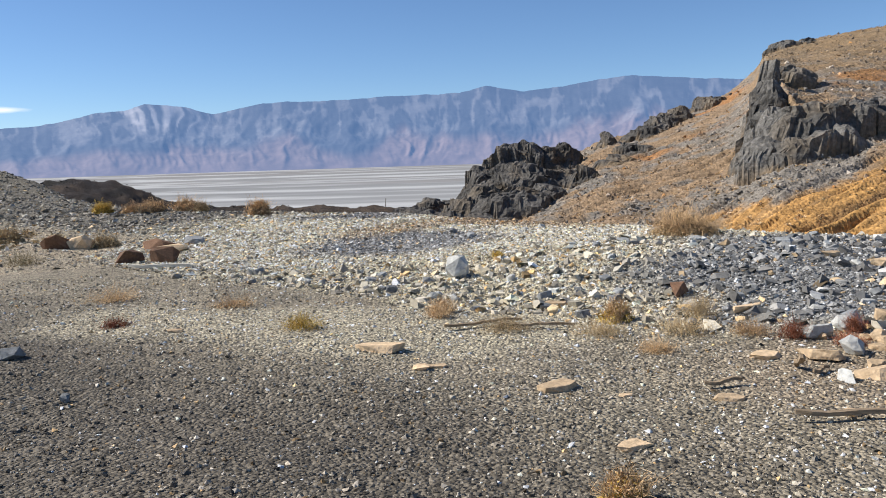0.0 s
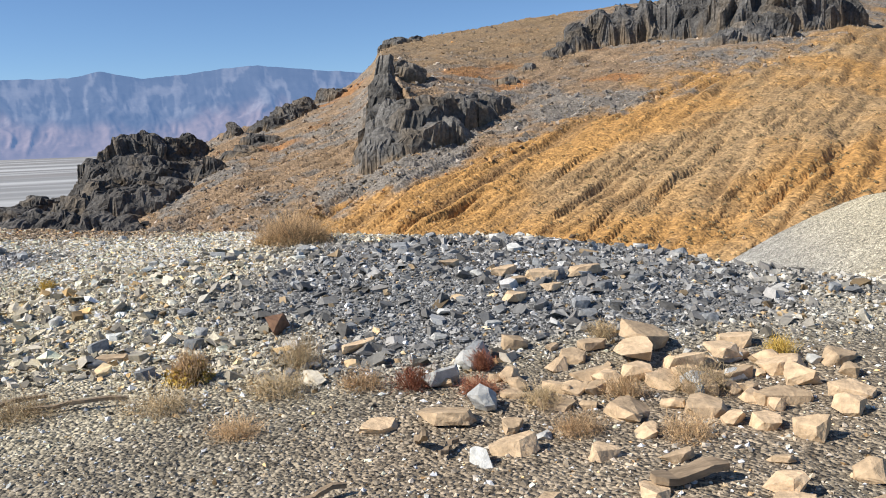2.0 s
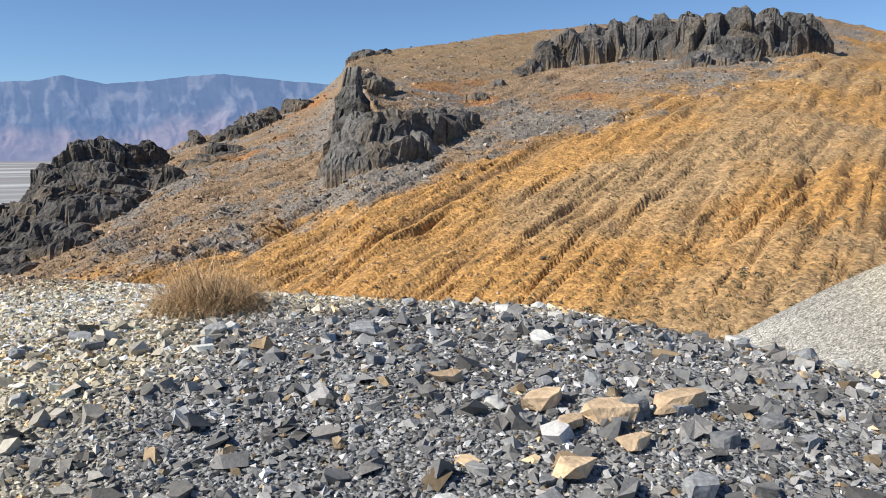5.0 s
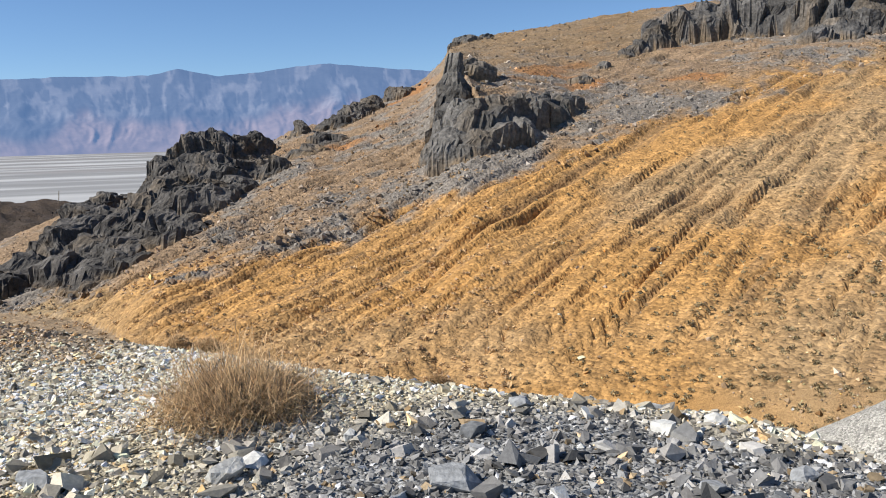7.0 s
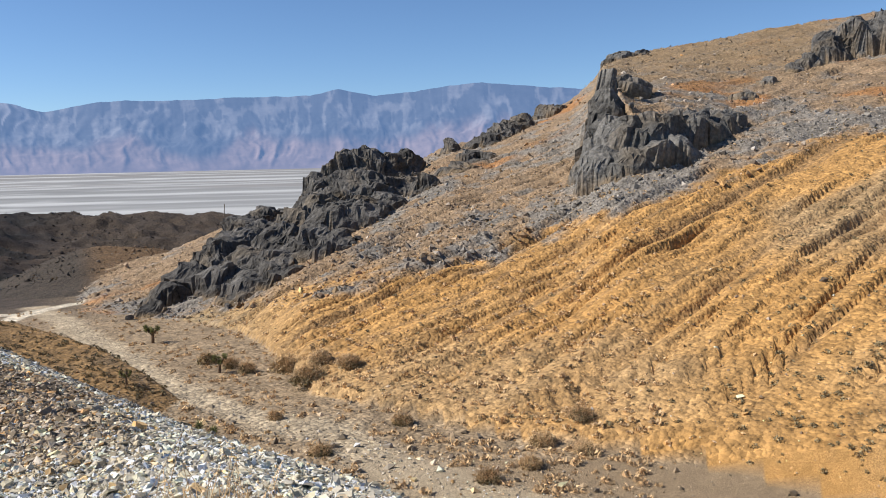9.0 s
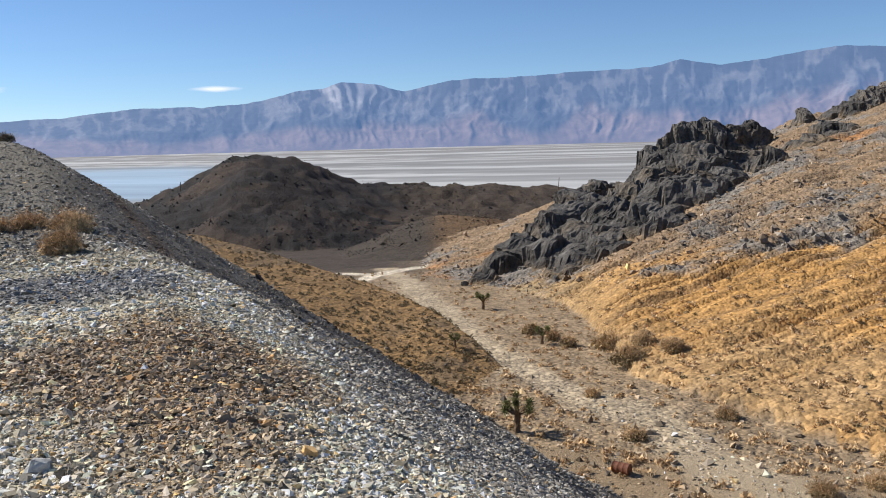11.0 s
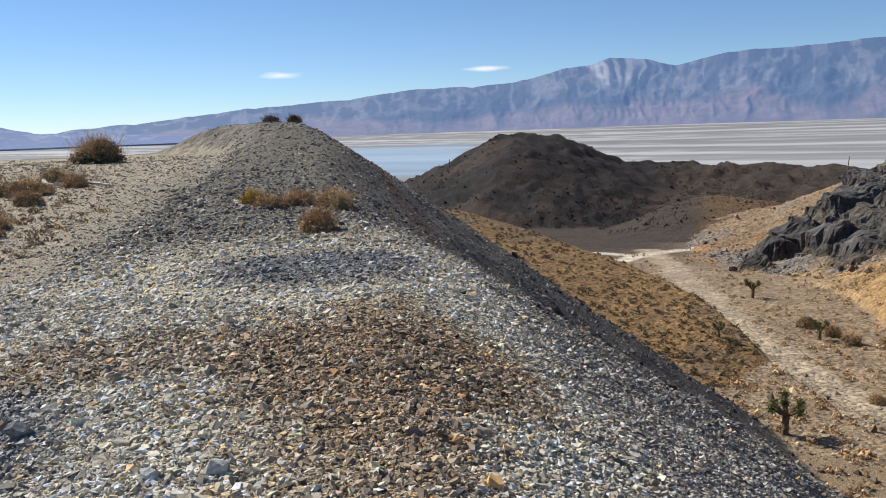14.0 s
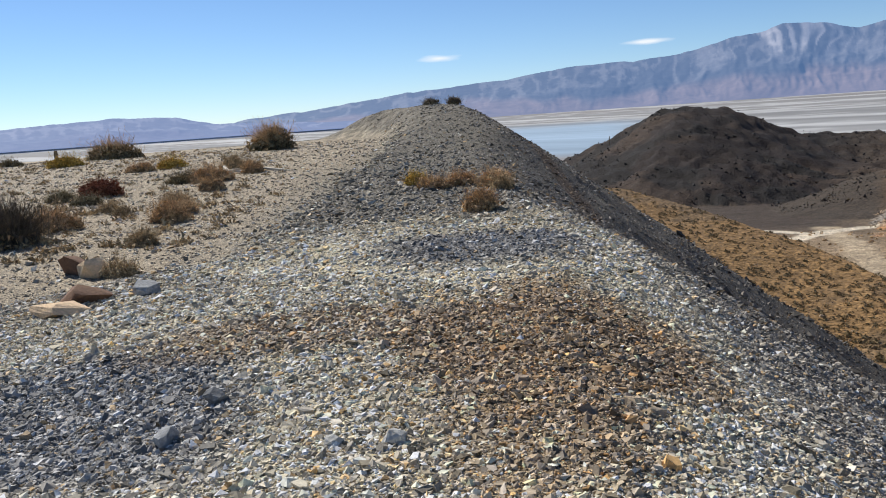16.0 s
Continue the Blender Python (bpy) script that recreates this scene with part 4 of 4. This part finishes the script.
# ---- timber, drum, posts ----
def beam(name, x, y, length, width, thick, turn, mat, label, lift=0.03, tilt=2.0):
    """A split, weathered board with a ragged end."""
    g = np.random.default_rng(int(abs(x * 100)) + 7)
    n = 9
    v, f = [], []
    for i in range(n):
        k = i / (n - 1) - 0.5
        w = width * (1 + g.uniform(-0.15, 0.15)) * (0.45 if i in (0, n - 1) else 1)
        b = 0.012 * math.sin(5 * k) + g.uniform(-0.004, 0.004)
        for sy, sz in ((-1, -1), (1, -1), (1, 1), (-1, 1)):
            v.append((k * length, sy * w / 2 + b, sz * thick / 2 + b))
    for i in range(n - 1):
        for j in range(4):
            f.append((i * 4 + j, (i + 1) * 4 + j, (i + 1) * 4 + (j + 1) % 4, i * 4 + (j + 1) % 4))
    f += [(3, 2, 1, 0), tuple((n - 1) * 4 + j for j in range(4))]
    ob = new(name, mesh_from(name, v, np.array(f)[:, ::-1], mat))
    ob.matrix_world = pose(x, y, height(x, y)[0] + thick / 2 + lift, 0, tilt, turn)
    return tagged(ob, label, "timber")


beam("weathered_board", 1.95, 5.62, 0.62, 0.035, 0.022, -8, M_WOOD, "thin weathered grey lath on the dirt")
beam("weathered_board", 2.85, 5.72, 0.34, 0.09, 0.03, -10, M_WOOD, "short split brown plank by the slabs")
beam("weathered_board", 2.55, 5.45, 0.24, 0.07, 0.03, -5, M_WOOD, "short weathered plank by the slabs")
beam("weathered_board", 1.53, 6.4, 0.24, 0.03, 0.02, 5, M_WOOD, "small dark stick on the dirt")
beam("weathered_board", 0.2, 8.42, 0.7, 0.035, 0.02, 18, M_WOOD, "grey stick lying at the bank's foot")
beam("weathered_board", 0.65, 8.3, 0.6, 0.03, 0.02, -12, M_WOOD, "grey stick crossing another at the bank's foot")
beam("weathered_board", 2.1, 6.66, 0.2, 0.035, 0.03, 70, M_WOOD, "twisted dead branch by a sandstone slab", 0.05, 35)
beam("weathered_board", 2.2, 6.58, 0.2, 0.025, 0.02, 35, M_WOOD, "bent dead branch by a sandstone slab", 0.02, 8)
beam("weathered_board", -3.95, 12.75, 0.95, 0.06, 0.04, -8, M_PALEWOOD, "bleached board beside the brown boulders")
for k, (dx, dy, turn, ln) in enumerate([(0, 0, 12, 1.8), (0.7, 0.5, 60, 1.2), (-0.5, 0.3, -30, 1.4), (1.4, 0.9, 5, 2.2), (0.4, -0.4, 100, 1.0)]):
    beam("bleached_plank", -22.4 + dx, 29.4 + dy, ln, 0.12, 0.07, turn, M_PALEWOOD, "bleached broken plank on the plateau", 0.06, 6)


def lathe(rows, n=20):
    v = [(r * math.cos(6.28319 * j / n), r * math.sin(6.28319 * j / n), z) for r, z in rows for j in range(n)]
    f = [(i * n + j, i * n + (j + 1) % n, (i + 1) * n + (j + 1) % n, (i + 1) * n + j) for i in range(len(rows) - 1) for j in range(n)]
    return v, f


def build_drum():
    x, y = 3.7, 52.2
    base = new("oil_drum")
    base.matrix_world = pose(x, y, height(x, y)[0] + 0.3, 90, 8, 65)
    tagged(base, "rusted steel drum lying on its side in the wash", "drum")
    v, f = lathe([(0.28, -0.44), (0.3, -0.44), (0.3, -0.43), (0.285, -0.42), (0.285, -0.17), (0.3, -0.15), (0.285, -0.13), (0.285, 0.13), (0.3, 0.15), (0.285, 0.17), (0.285, 0.42), (0.3, 0.43), (0.3, 0.44), (0.28, 0.44)])
    part("drum_body", mesh_from("drum_body", v, f, M_RUST, None, True), base)
    for z in (-0.425, 0.425):
        v, f = lathe([(0.001, z), (0.2, z + 0.005), (0.282, z)])
        part("drum_end", mesh_from("drum_end", v, f, M_RUST), base)


build_drum()


def post(x, y, h, w, label):
    v, f = lathe([(w, -0.3), (w, h * 0.5), (w * 0.85, h), (0.001, h + 0.01)], 8)
    ob = new("post", mesh_from("post", v, f, M_DARKTWIG))
    ob.matrix_world = pose(x, y, height(x, y)[0], 2, 5, 0)
    tagged(ob, label, "post")


post(-41.3, 31.5, 0.75, 0.11, "dark wooden stake on the plateau's edge")
for az, r, h in ((-30.0, 318, 4.5), (-4.6, 330, 5.0)):
    post(*polar(az, r), h, 0.14, "distant utility pole on the dark hill")


# ---- plants ----
def twigs(n, radius, tall, seed, thick=0.006, bend=0.9, spread=1.0, base=0.15, forks=4):
    """Thin curved stems from a crown, each a three-sided tapering strand with forks."""
    g = np.random.default_rng(seed)
    V, F, off = [], [], 0
    tri = np.array([(0, 1, 4), (0, 4, 3), (1, 2, 5), (1, 5, 4), (2, 0, 3), (2, 3, 5)])
    for _ in range(n):
        a, u = g.uniform(0, 6.283), g.uniform(0, 1) ** 0.6
        ln = g.uniform(0.65, 1.05)
        tip = np.array((math.cos(a) * u * radius * spread, math.sin(a) * u * radius * spread, tall * math.sqrt(max(1 - (u * 0.92) ** 2, 0.05)))) * ln
        root = np.array((math.cos(a) * base * radius * u, math.sin(a) * base * radius * u, -0.02))
        strands = [(root, tip, thick)]
        for _ in range(forks):
            k = g.uniform(0.35, 0.8)
            s = root + (tip - root) * k
            strands.append((s, s + (tip - root) * g.uniform(0.25, 0.5) + g.normal(0, 0.16, 3) * radius, thick * 0.65))
        for s, e, w in strands:
            mid = (s + e) / 2 + g.normal(0, bend * 0.2, 3) * radius
            pts = (s, mid, e)
            ring = np.array([(1, 0, 0), (-0.5, 0.87, 0), (-0.5, -0.87, 0.3)])
            vv = np.concatenate([p + ring * w * q for p, q in zip(pts, (1, 0.8, 0.35))])
            V.append(vv)
            F.append(np.concatenate([tri, tri + 3]) + off)
            off += 9
    return np.concatenate(V), np.concatenate(F)


def leaflets(n, radius, tall, seed, size):
    """Small triangular leaves through a low uneven dome."""
    g = np.random.default_rng(seed)
    d = g.normal(size=(n, 3))
    d /= np.linalg.norm(d, axis=1, keepdims=True)
    d[:, 2] = np.abs(d[:, 2])
    lump = 0.75 + 0.35 * fbm(d[:, 0] * 2 + seed, d[:, 1] * 2, 3, seed)
    p = d * (g.uniform(0.35, 1, (n, 1)) ** 0.5) * lump[:, None] * (radius, radius, tall)
    v = p[:, None] + g.normal(size=(n, 3, 3)) * size
    return v.reshape(-1, 3), np.arange(3 * n).reshape(n, 3)


def shrub(name, x, y, radius, tall, stem_mat, leaf_mat, label, seed, stems=90, leaves=500, thick=0.005, group="", leaf=0.022):
    ob = new(name)
    ob.matrix_world = pose(x, y, height(x, y)[0], 0, 0, seed * 37 % 360)
    tagged(ob, label, "shrub", group)
    v, f = twigs(stems, radius, tall, seed, thick)
    part("stem_mass", mesh_from("stem_mass", v, f, stem_mat), ob)
    if leaves:
        v, f = leaflets(leaves, radius, tall, seed + 1, leaf * radius * 2)
        part("foliage", mesh_from("foliage", v, f, leaf_mat), ob)
    return ob


shrub("dry_bush", 3.08, 12.4, 0.6, 0.19, M_DRY, M_STRAW, "rounded leafless tan bush on the rim", 1, 420, 2600, 0.0028, leaf=0.009)
rim_bush = bpy.data.objects["dry_bush"]
# extra twigs in a darker colour paint the shade inside the bush
part("inner_twigs", mesh_from("inner_twigs", *twigs(160, 0.42, 0.17, 5, 0.003), M_DARKTWIG), rim_bush, "inner twigs coloured dark for the bush's shaded inside")
shrub("rabbitbrush", 1.33, 8.5, 0.17, 0.19, M_DRY, M_YELLOW, "small yellow rabbitbrush at the bank's foot", 2, 130, 900, 0.003, leaf=0.03)
shrub("rabbitbrush", .58, 4.75, 0.14, 0.13, M_DRY, M_YELLOW, "small yellow rabbitbrush on the dirt flat", 3, 120, 600, 0.003, leaf=0.03)
for n, (x, y, w, h, m, lab) in enumerate([(1.98, 8.35, .24, .24, M_STRAW, "pale dry grass tuft among stones"), (1.75, 7.95, .3, .12, M_STRAW, "flattened straw-coloured grass among stones"), (2.43, 7.55, .17, .14, M_RED, "russet dry weed among stones"),
        (2.92, 7.62, .1, .16, M_RED, "red-brown dry weed by a dark rock"), (2.7, 7.25, .16, .1, M_RED, "russet weed by the slabs"), (-.14, 9.13, .2, .16, M_DRY, "dry tan weed at the bank's foot"), (-1.32, 8.43, .22, .12, M_YELLOW, "yellowed low weed at the bank's foot"),
        (-.18, 8.85, .16, .14, M_DRY, "dry tan weed at the bank's foot"), (.54, 11.6, .1, .12, M_YELLOW, "small yellow weed on the gravel"), (3.75, 6.65, .22, .2, M_STRAW, "dry grass growing through the slabs"), (4.6, 6.9, .13, .16, M_YELLOW, "yellow-green weed by the slabs"),
        (3.35, 6.8, .16, .14, M_DRY, "dry twigs between sandstone slabs"), (2.85, 6.5, .18, .1, M_DRY, "dry twigs between sandstone slabs"), (3.2, 6.15, .18, .1, M_DRY, "dry twigs between sandstone slabs"), (1.4, 7.4, .2, .06, M_DRY, "flattened dry weeds on the dirt"), (.4, 8.3, .3, .06, M_STRAW, "flattened straw on the dirt"),
        (-2.2, 9.6, .3, .08, M_DRY, "low dry weeds on the flat"), (-3.6, 10.2, .35, .1, M_DRY, "low dry weeds on the flat"), (-6.5, 14.1, .4, .2, M_SAGE, "low grey sage on the flat"), (-3.0, 8.7, .2, .06, M_RED, "low russet weeds on the flat"), (2.9, 6.9, .15, .12, M_STRAW, "dry grass between slabs"),
        (1.1, 8.0, .3, .07, M_STRAW, "flattened straw on the dirt"), (2.2, 7.75, .2, .1, M_DRY, "dry weeds among stones"), (3.9, 7.75, .14, .12, M_STRAW, "dry grass behind the slabs")]):
    shrub("weed_tuft", x, y, w, h * 0.85, m, m, lab, 10 + n, 90, 160, 0.0016, leaf=0.012)
for n, (x, y, w, h, m, lab) in enumerate([(-4.7, 22.4, .42, .42, M_DRY, "round tan bush on the heap's rim"), (-10.5, 27.0, .4, .36, M_YELLOW, "golden bush on the spoil heap"), (-9.2, 26.2, .55, .32, M_DRY, "orange-tan bush on the spoil heap"), (-8.9, 26.9, .5, .36, M_DRY, "orange-tan bush on the spoil heap"),
        (-7.9, 26.9, .6, .36, M_DRY, "spreading tan bush on the heap's rim"), (-7.3, 26.4, .35, .3, M_STRAW, "pale tan bush on the heap's rim"), (-12.0, 20.9, .62, .5, M_DRY, "rounded golden-tan bush beside the heap"), (-13.4, 22.1, .45, .36, M_DRY, "tan bush beside the heap"), (-9.1, 18.7, .36, .3, M_STRAW, "pale dry grass clump beside the heap"),
        (-20.9, 23.8, .85, .6, M_RED, "reddish-brown bush on the plateau"), (-13.6, 19.1, .75, .42, M_DRY, "low brown bush on the plateau"), (-20.0, 27.2, .9, .6, M_DRY, "tan bush on the plateau"), (-20.9, 26.7, .7, .4, M_SAGE, "dull green bush on the plateau"), (-17.6, 25.6, .5, .42, M_DRY, "golden bush beside the heap"),
        (-15.7, 21.4, .34, .26, M_STRAW, "small pale tuft on the plateau"), (-15.0, 21.4, .3, .22, M_STRAW, "small pale tuft on the plateau"), (-16.2, 23.6, .5, .25, M_STRAW, "low pale tuft on the plateau"), (-20.8, 22.5, .6, .3, M_SAGE, "low sage on the plateau"), (-19.0, 22.4, .55, .3, M_SAGE, "low sage on the plateau"),
        (-21.4, 29.8, .6, .5, M_DRY, "tan bush at the heap's edge"), (-27.9, 29.0, .8, .4, M_DRY, "tan bush on the plateau"), (-27.8, 30.4, .8, .5, M_YELLOW, "yellowish bush on the plateau"), (-36.2, 29.7, 1.1, .6, M_YELLOW, "yellowish bush on the plateau"), (-23.5, 30.5, .7, .5, M_STRAW, "pale bush on the plateau"), (-44, 30, .9, .4, M_SAGE, "low sage on the plateau"), (-6.4, 16.9, .3, .2, M_STRAW, "small dry tuft beside the heap")]):
    shrub("desert_bush", x, y, w, h, m, m, lab, 40 + n, 110, 1100, 0.006, "", 0.03)
shrub("dark_shrub", -12.0, 17.6, .95, .75, M_DARKTWIG, M_DRY, "dark tangled leafless shrub on the plateau", 70, 420, 200, 0.008)
shrub("creosote_bush", -32.6, 39.2, 1.5, 1.35, M_DRY, M_SAGE, "dense olive creosote bush on the plateau's edge", 71, 200, 2600, 0.015, "", 0.025)
shrub("creosote_bush", -43.0, 35.6, 1.9, 1.0, M_DRY, M_SAGE, "broad olive creosote bush on the plateau's edge", 72, 200, 2600, 0.015, "", 0.025)
shrub("creosote_bush", -31.0, 52.6, .6, .5, M_DARKTWIG, M_SAGE, "small dark bush on the heap's summit", 73, 120, 500, 0.012, "", 0.04)
shrub("creosote_bush", -33.5, 53.2, .8, .4, M_DARKTWIG, M_SAGE, "small dark bush on the heap's summit", 74, 120, 500, 0.012, "", 0.04)
for n, (x, y, w, h) in enumerate([(2.3, 84.7, 1.9, 1.7), (4.0, 76.6, 1.9, 1.4), (-1.36, 85.6, 1.1, 1.1), (1.64, 67.1, .7, .6), (10.0, 62.9, .9, .7), (19.4, 53.9, 1.0, .7), (15.6, 52.1, .9, .6), (12.9, 50.7, .9, .6), (7.7, 77, 1.0, .9), (17.5, 56, 1.0, .8), (20.5, 57.5, 1.1, .8), (-5.4, 91.5, 1.2, 1.2), (7.3, 77.3, 1.2, 1.0), (4.4, 57.8, 1.0, .5), (-3.0, 88, 1.0, 1.2), (5.2, 80, 1.3, 1.3)]):
    shrub("wash_shrub", x, y, w, h, M_DRY, M_SAGE if n % 3 else M_STRAW, "grey-green desert shrub beside the wash", 80 + n, 140, 900, 0.012, "shrubs along the wash", 0.03)


def far_shrubs(name, label, x, y, radius, mat, seed):
    """Low clumps too many to count, as one sheet of leaves."""
    V, F, off = [], [], 0
    protos = [leaflets(34, 1, 0.75, seed + k, 0.2) for k in range(5)]
    z = height(x, y)
    for n in range(len(x)):
        v, f = protos[n % 5]
        V.append(v * radius[n] + (x[n], y[n], z[n])), F.append(f + off)
        off += len(v)
    tagged(new(name, mesh_from(name, np.concatenate(V), np.concatenate(F), mat)), label, "shrubs", kind="stuff")


def build_far_shrubs():
    x, y, r, g = sow(9000, 90, EYE, 42, 260, -15, 60, lambda x, y, r: np.ones(len(x), bool))
    kind, az = land(x, y)[1], np.degrees(np.arctan2(x - EYE[0], y - EYE[1]))
    ok = (kind == 1) & (g.random(len(x)) < 0.15 + 0.6 * smooth(24, 45, az))
    far_shrubs("slope_shrubs", "small dark shrubs dotting the yellow slope", x[ok], y[ok], g.uniform(0.12, 0.36, ok.sum()), M_SAGE, 900)
    x, y, r, g = sow(2600, 91, EYE, 40, 150, -20, 25, lambda x, y, r: np.ones(len(x), bool))
    kind = land(x, y)[1]
    ok = (kind != 5) & (from_line(WASH, x, y) > 1.6) & (kind != 4)
    far_shrubs("wash_scrub", "straw-coloured scrub along the wash", x[ok], y[ok], g.uniform(0.15, 0.5, ok.sum()), M_DRY, 920)
    x, y, r, g = sow(4200, 92, EYE, 45, 130, -40, -3, lambda x, y, r: np.ones(len(x), bool))
    ok = land(x, y)[1] == 4
    far_shrubs("spur_scrub", "brown scrub over the near spur", x[ok], y[ok], g.uniform(0.15, 0.4, ok.sum()), M_SAGE, 940)
    x, y, r, g = sow(900, 93, (3.8, 10.5), 14, 60, -80, -50, lambda x, y, r: -outside(x, y) > 6.5)
    far_shrubs("plateau_tufts", "low dry tufts over the plateau", x, y, g.uniform(0.06, 0.22, len(x)), M_STRAW, 960)


build_far_shrubs()


def joshua(x, y, tall, seed, label):
    """A Joshua tree: shaggy trunk, forked limbs, a rosette of blades on each."""
    g = np.random.default_rng(seed)
    ob = new("joshua_tree")
    ob.matrix_world = pose(x, y, height(x, y)[0], 0, 0, g.uniform(0, 360))
    tagged(ob, label, "tree")

    def limb(a, b, ra, rb):
        a, b = np.array(a, float), np.array(b, float)
        rows = 6
        v, f = [], []
        for i in range(rows):
            k = i / (rows - 1)
            c = a + (b - a) * k + np.array((0, 0, -0.06 * tall * math.sin(math.pi * k) * 0.4))
            for j in range(8):
                w = (ra + (rb - ra) * k) * g.uniform(0.85, 1.2)
                v.append(c + np.array((math.cos(j * 0.785), math.sin(j * 0.785), g.uniform(-0.2, 0.2))) * w)
        for i in range(rows - 1):
            for j in range(8):
                f.append((i * 8 + j, i * 8 + (j + 1) % 8, (i + 1) * 8 + (j + 1) % 8, (i + 1) * 8 + j))
        return v, f

    def rosette(c, size):
        d = g.normal(size=(150, 3))
        d[:, 2] += 0.35
        d /= np.linalg.norm(d, axis=1, keepdims=True)
        side = np.cross(d, g.normal(size=(150, 3)))
        side /= np.linalg.norm(side, axis=1, keepdims=True)
        c = np.array(c, float) + g.normal(0, 0.12, (150, 3)) * size - np.outer(g.random(150), (0, 0, 0.5 * size))
        v = np.stack([c - side * size * 0.06, c + side * size * 0.06, c + d * size * g.uniform(0.6, 1, (150, 1))], 1).reshape(-1, 3)
        return v, np.arange(450).reshape(150, 3)

    fork = np.array((0.03 * tall, 0, 0.42 * tall))
    part("trunk", mesh_from("trunk", *limb((0, 0, -0.15), fork, 0.085 * tall, 0.07 * tall), M_BARK), ob)
    for k in range(6):
        a = k * 1.05 + g.uniform(-0.3, 0.3)
        tip = fork + np.array((math.cos(a) * 0.3, math.sin(a) * 0.3, g.uniform(0.2, 0.45))) * tall
        part("limb", mesh_from("limb", *limb(fork, tip, 0.06 * tall, 0.045 * tall), M_BARK), ob)
        part("leaf_rosette", mesh_from("leaf_rosette", *rosette(tip, 0.2 * tall), M_JOSHUA), ob)


joshua(-2.4, 57.9, 2.4, 3, "stout green Joshua tree at the heap's foot")
joshua(-3.8, 86.1, 1.9, 4, "dark Joshua tree beside the wash")
joshua(-13.1, 108.0, 2.4, 5, "tall thin Joshua tree in the wash")
joshua(-10.2, 77.8, 1.3, 6, "young Joshua tree on the near spur")
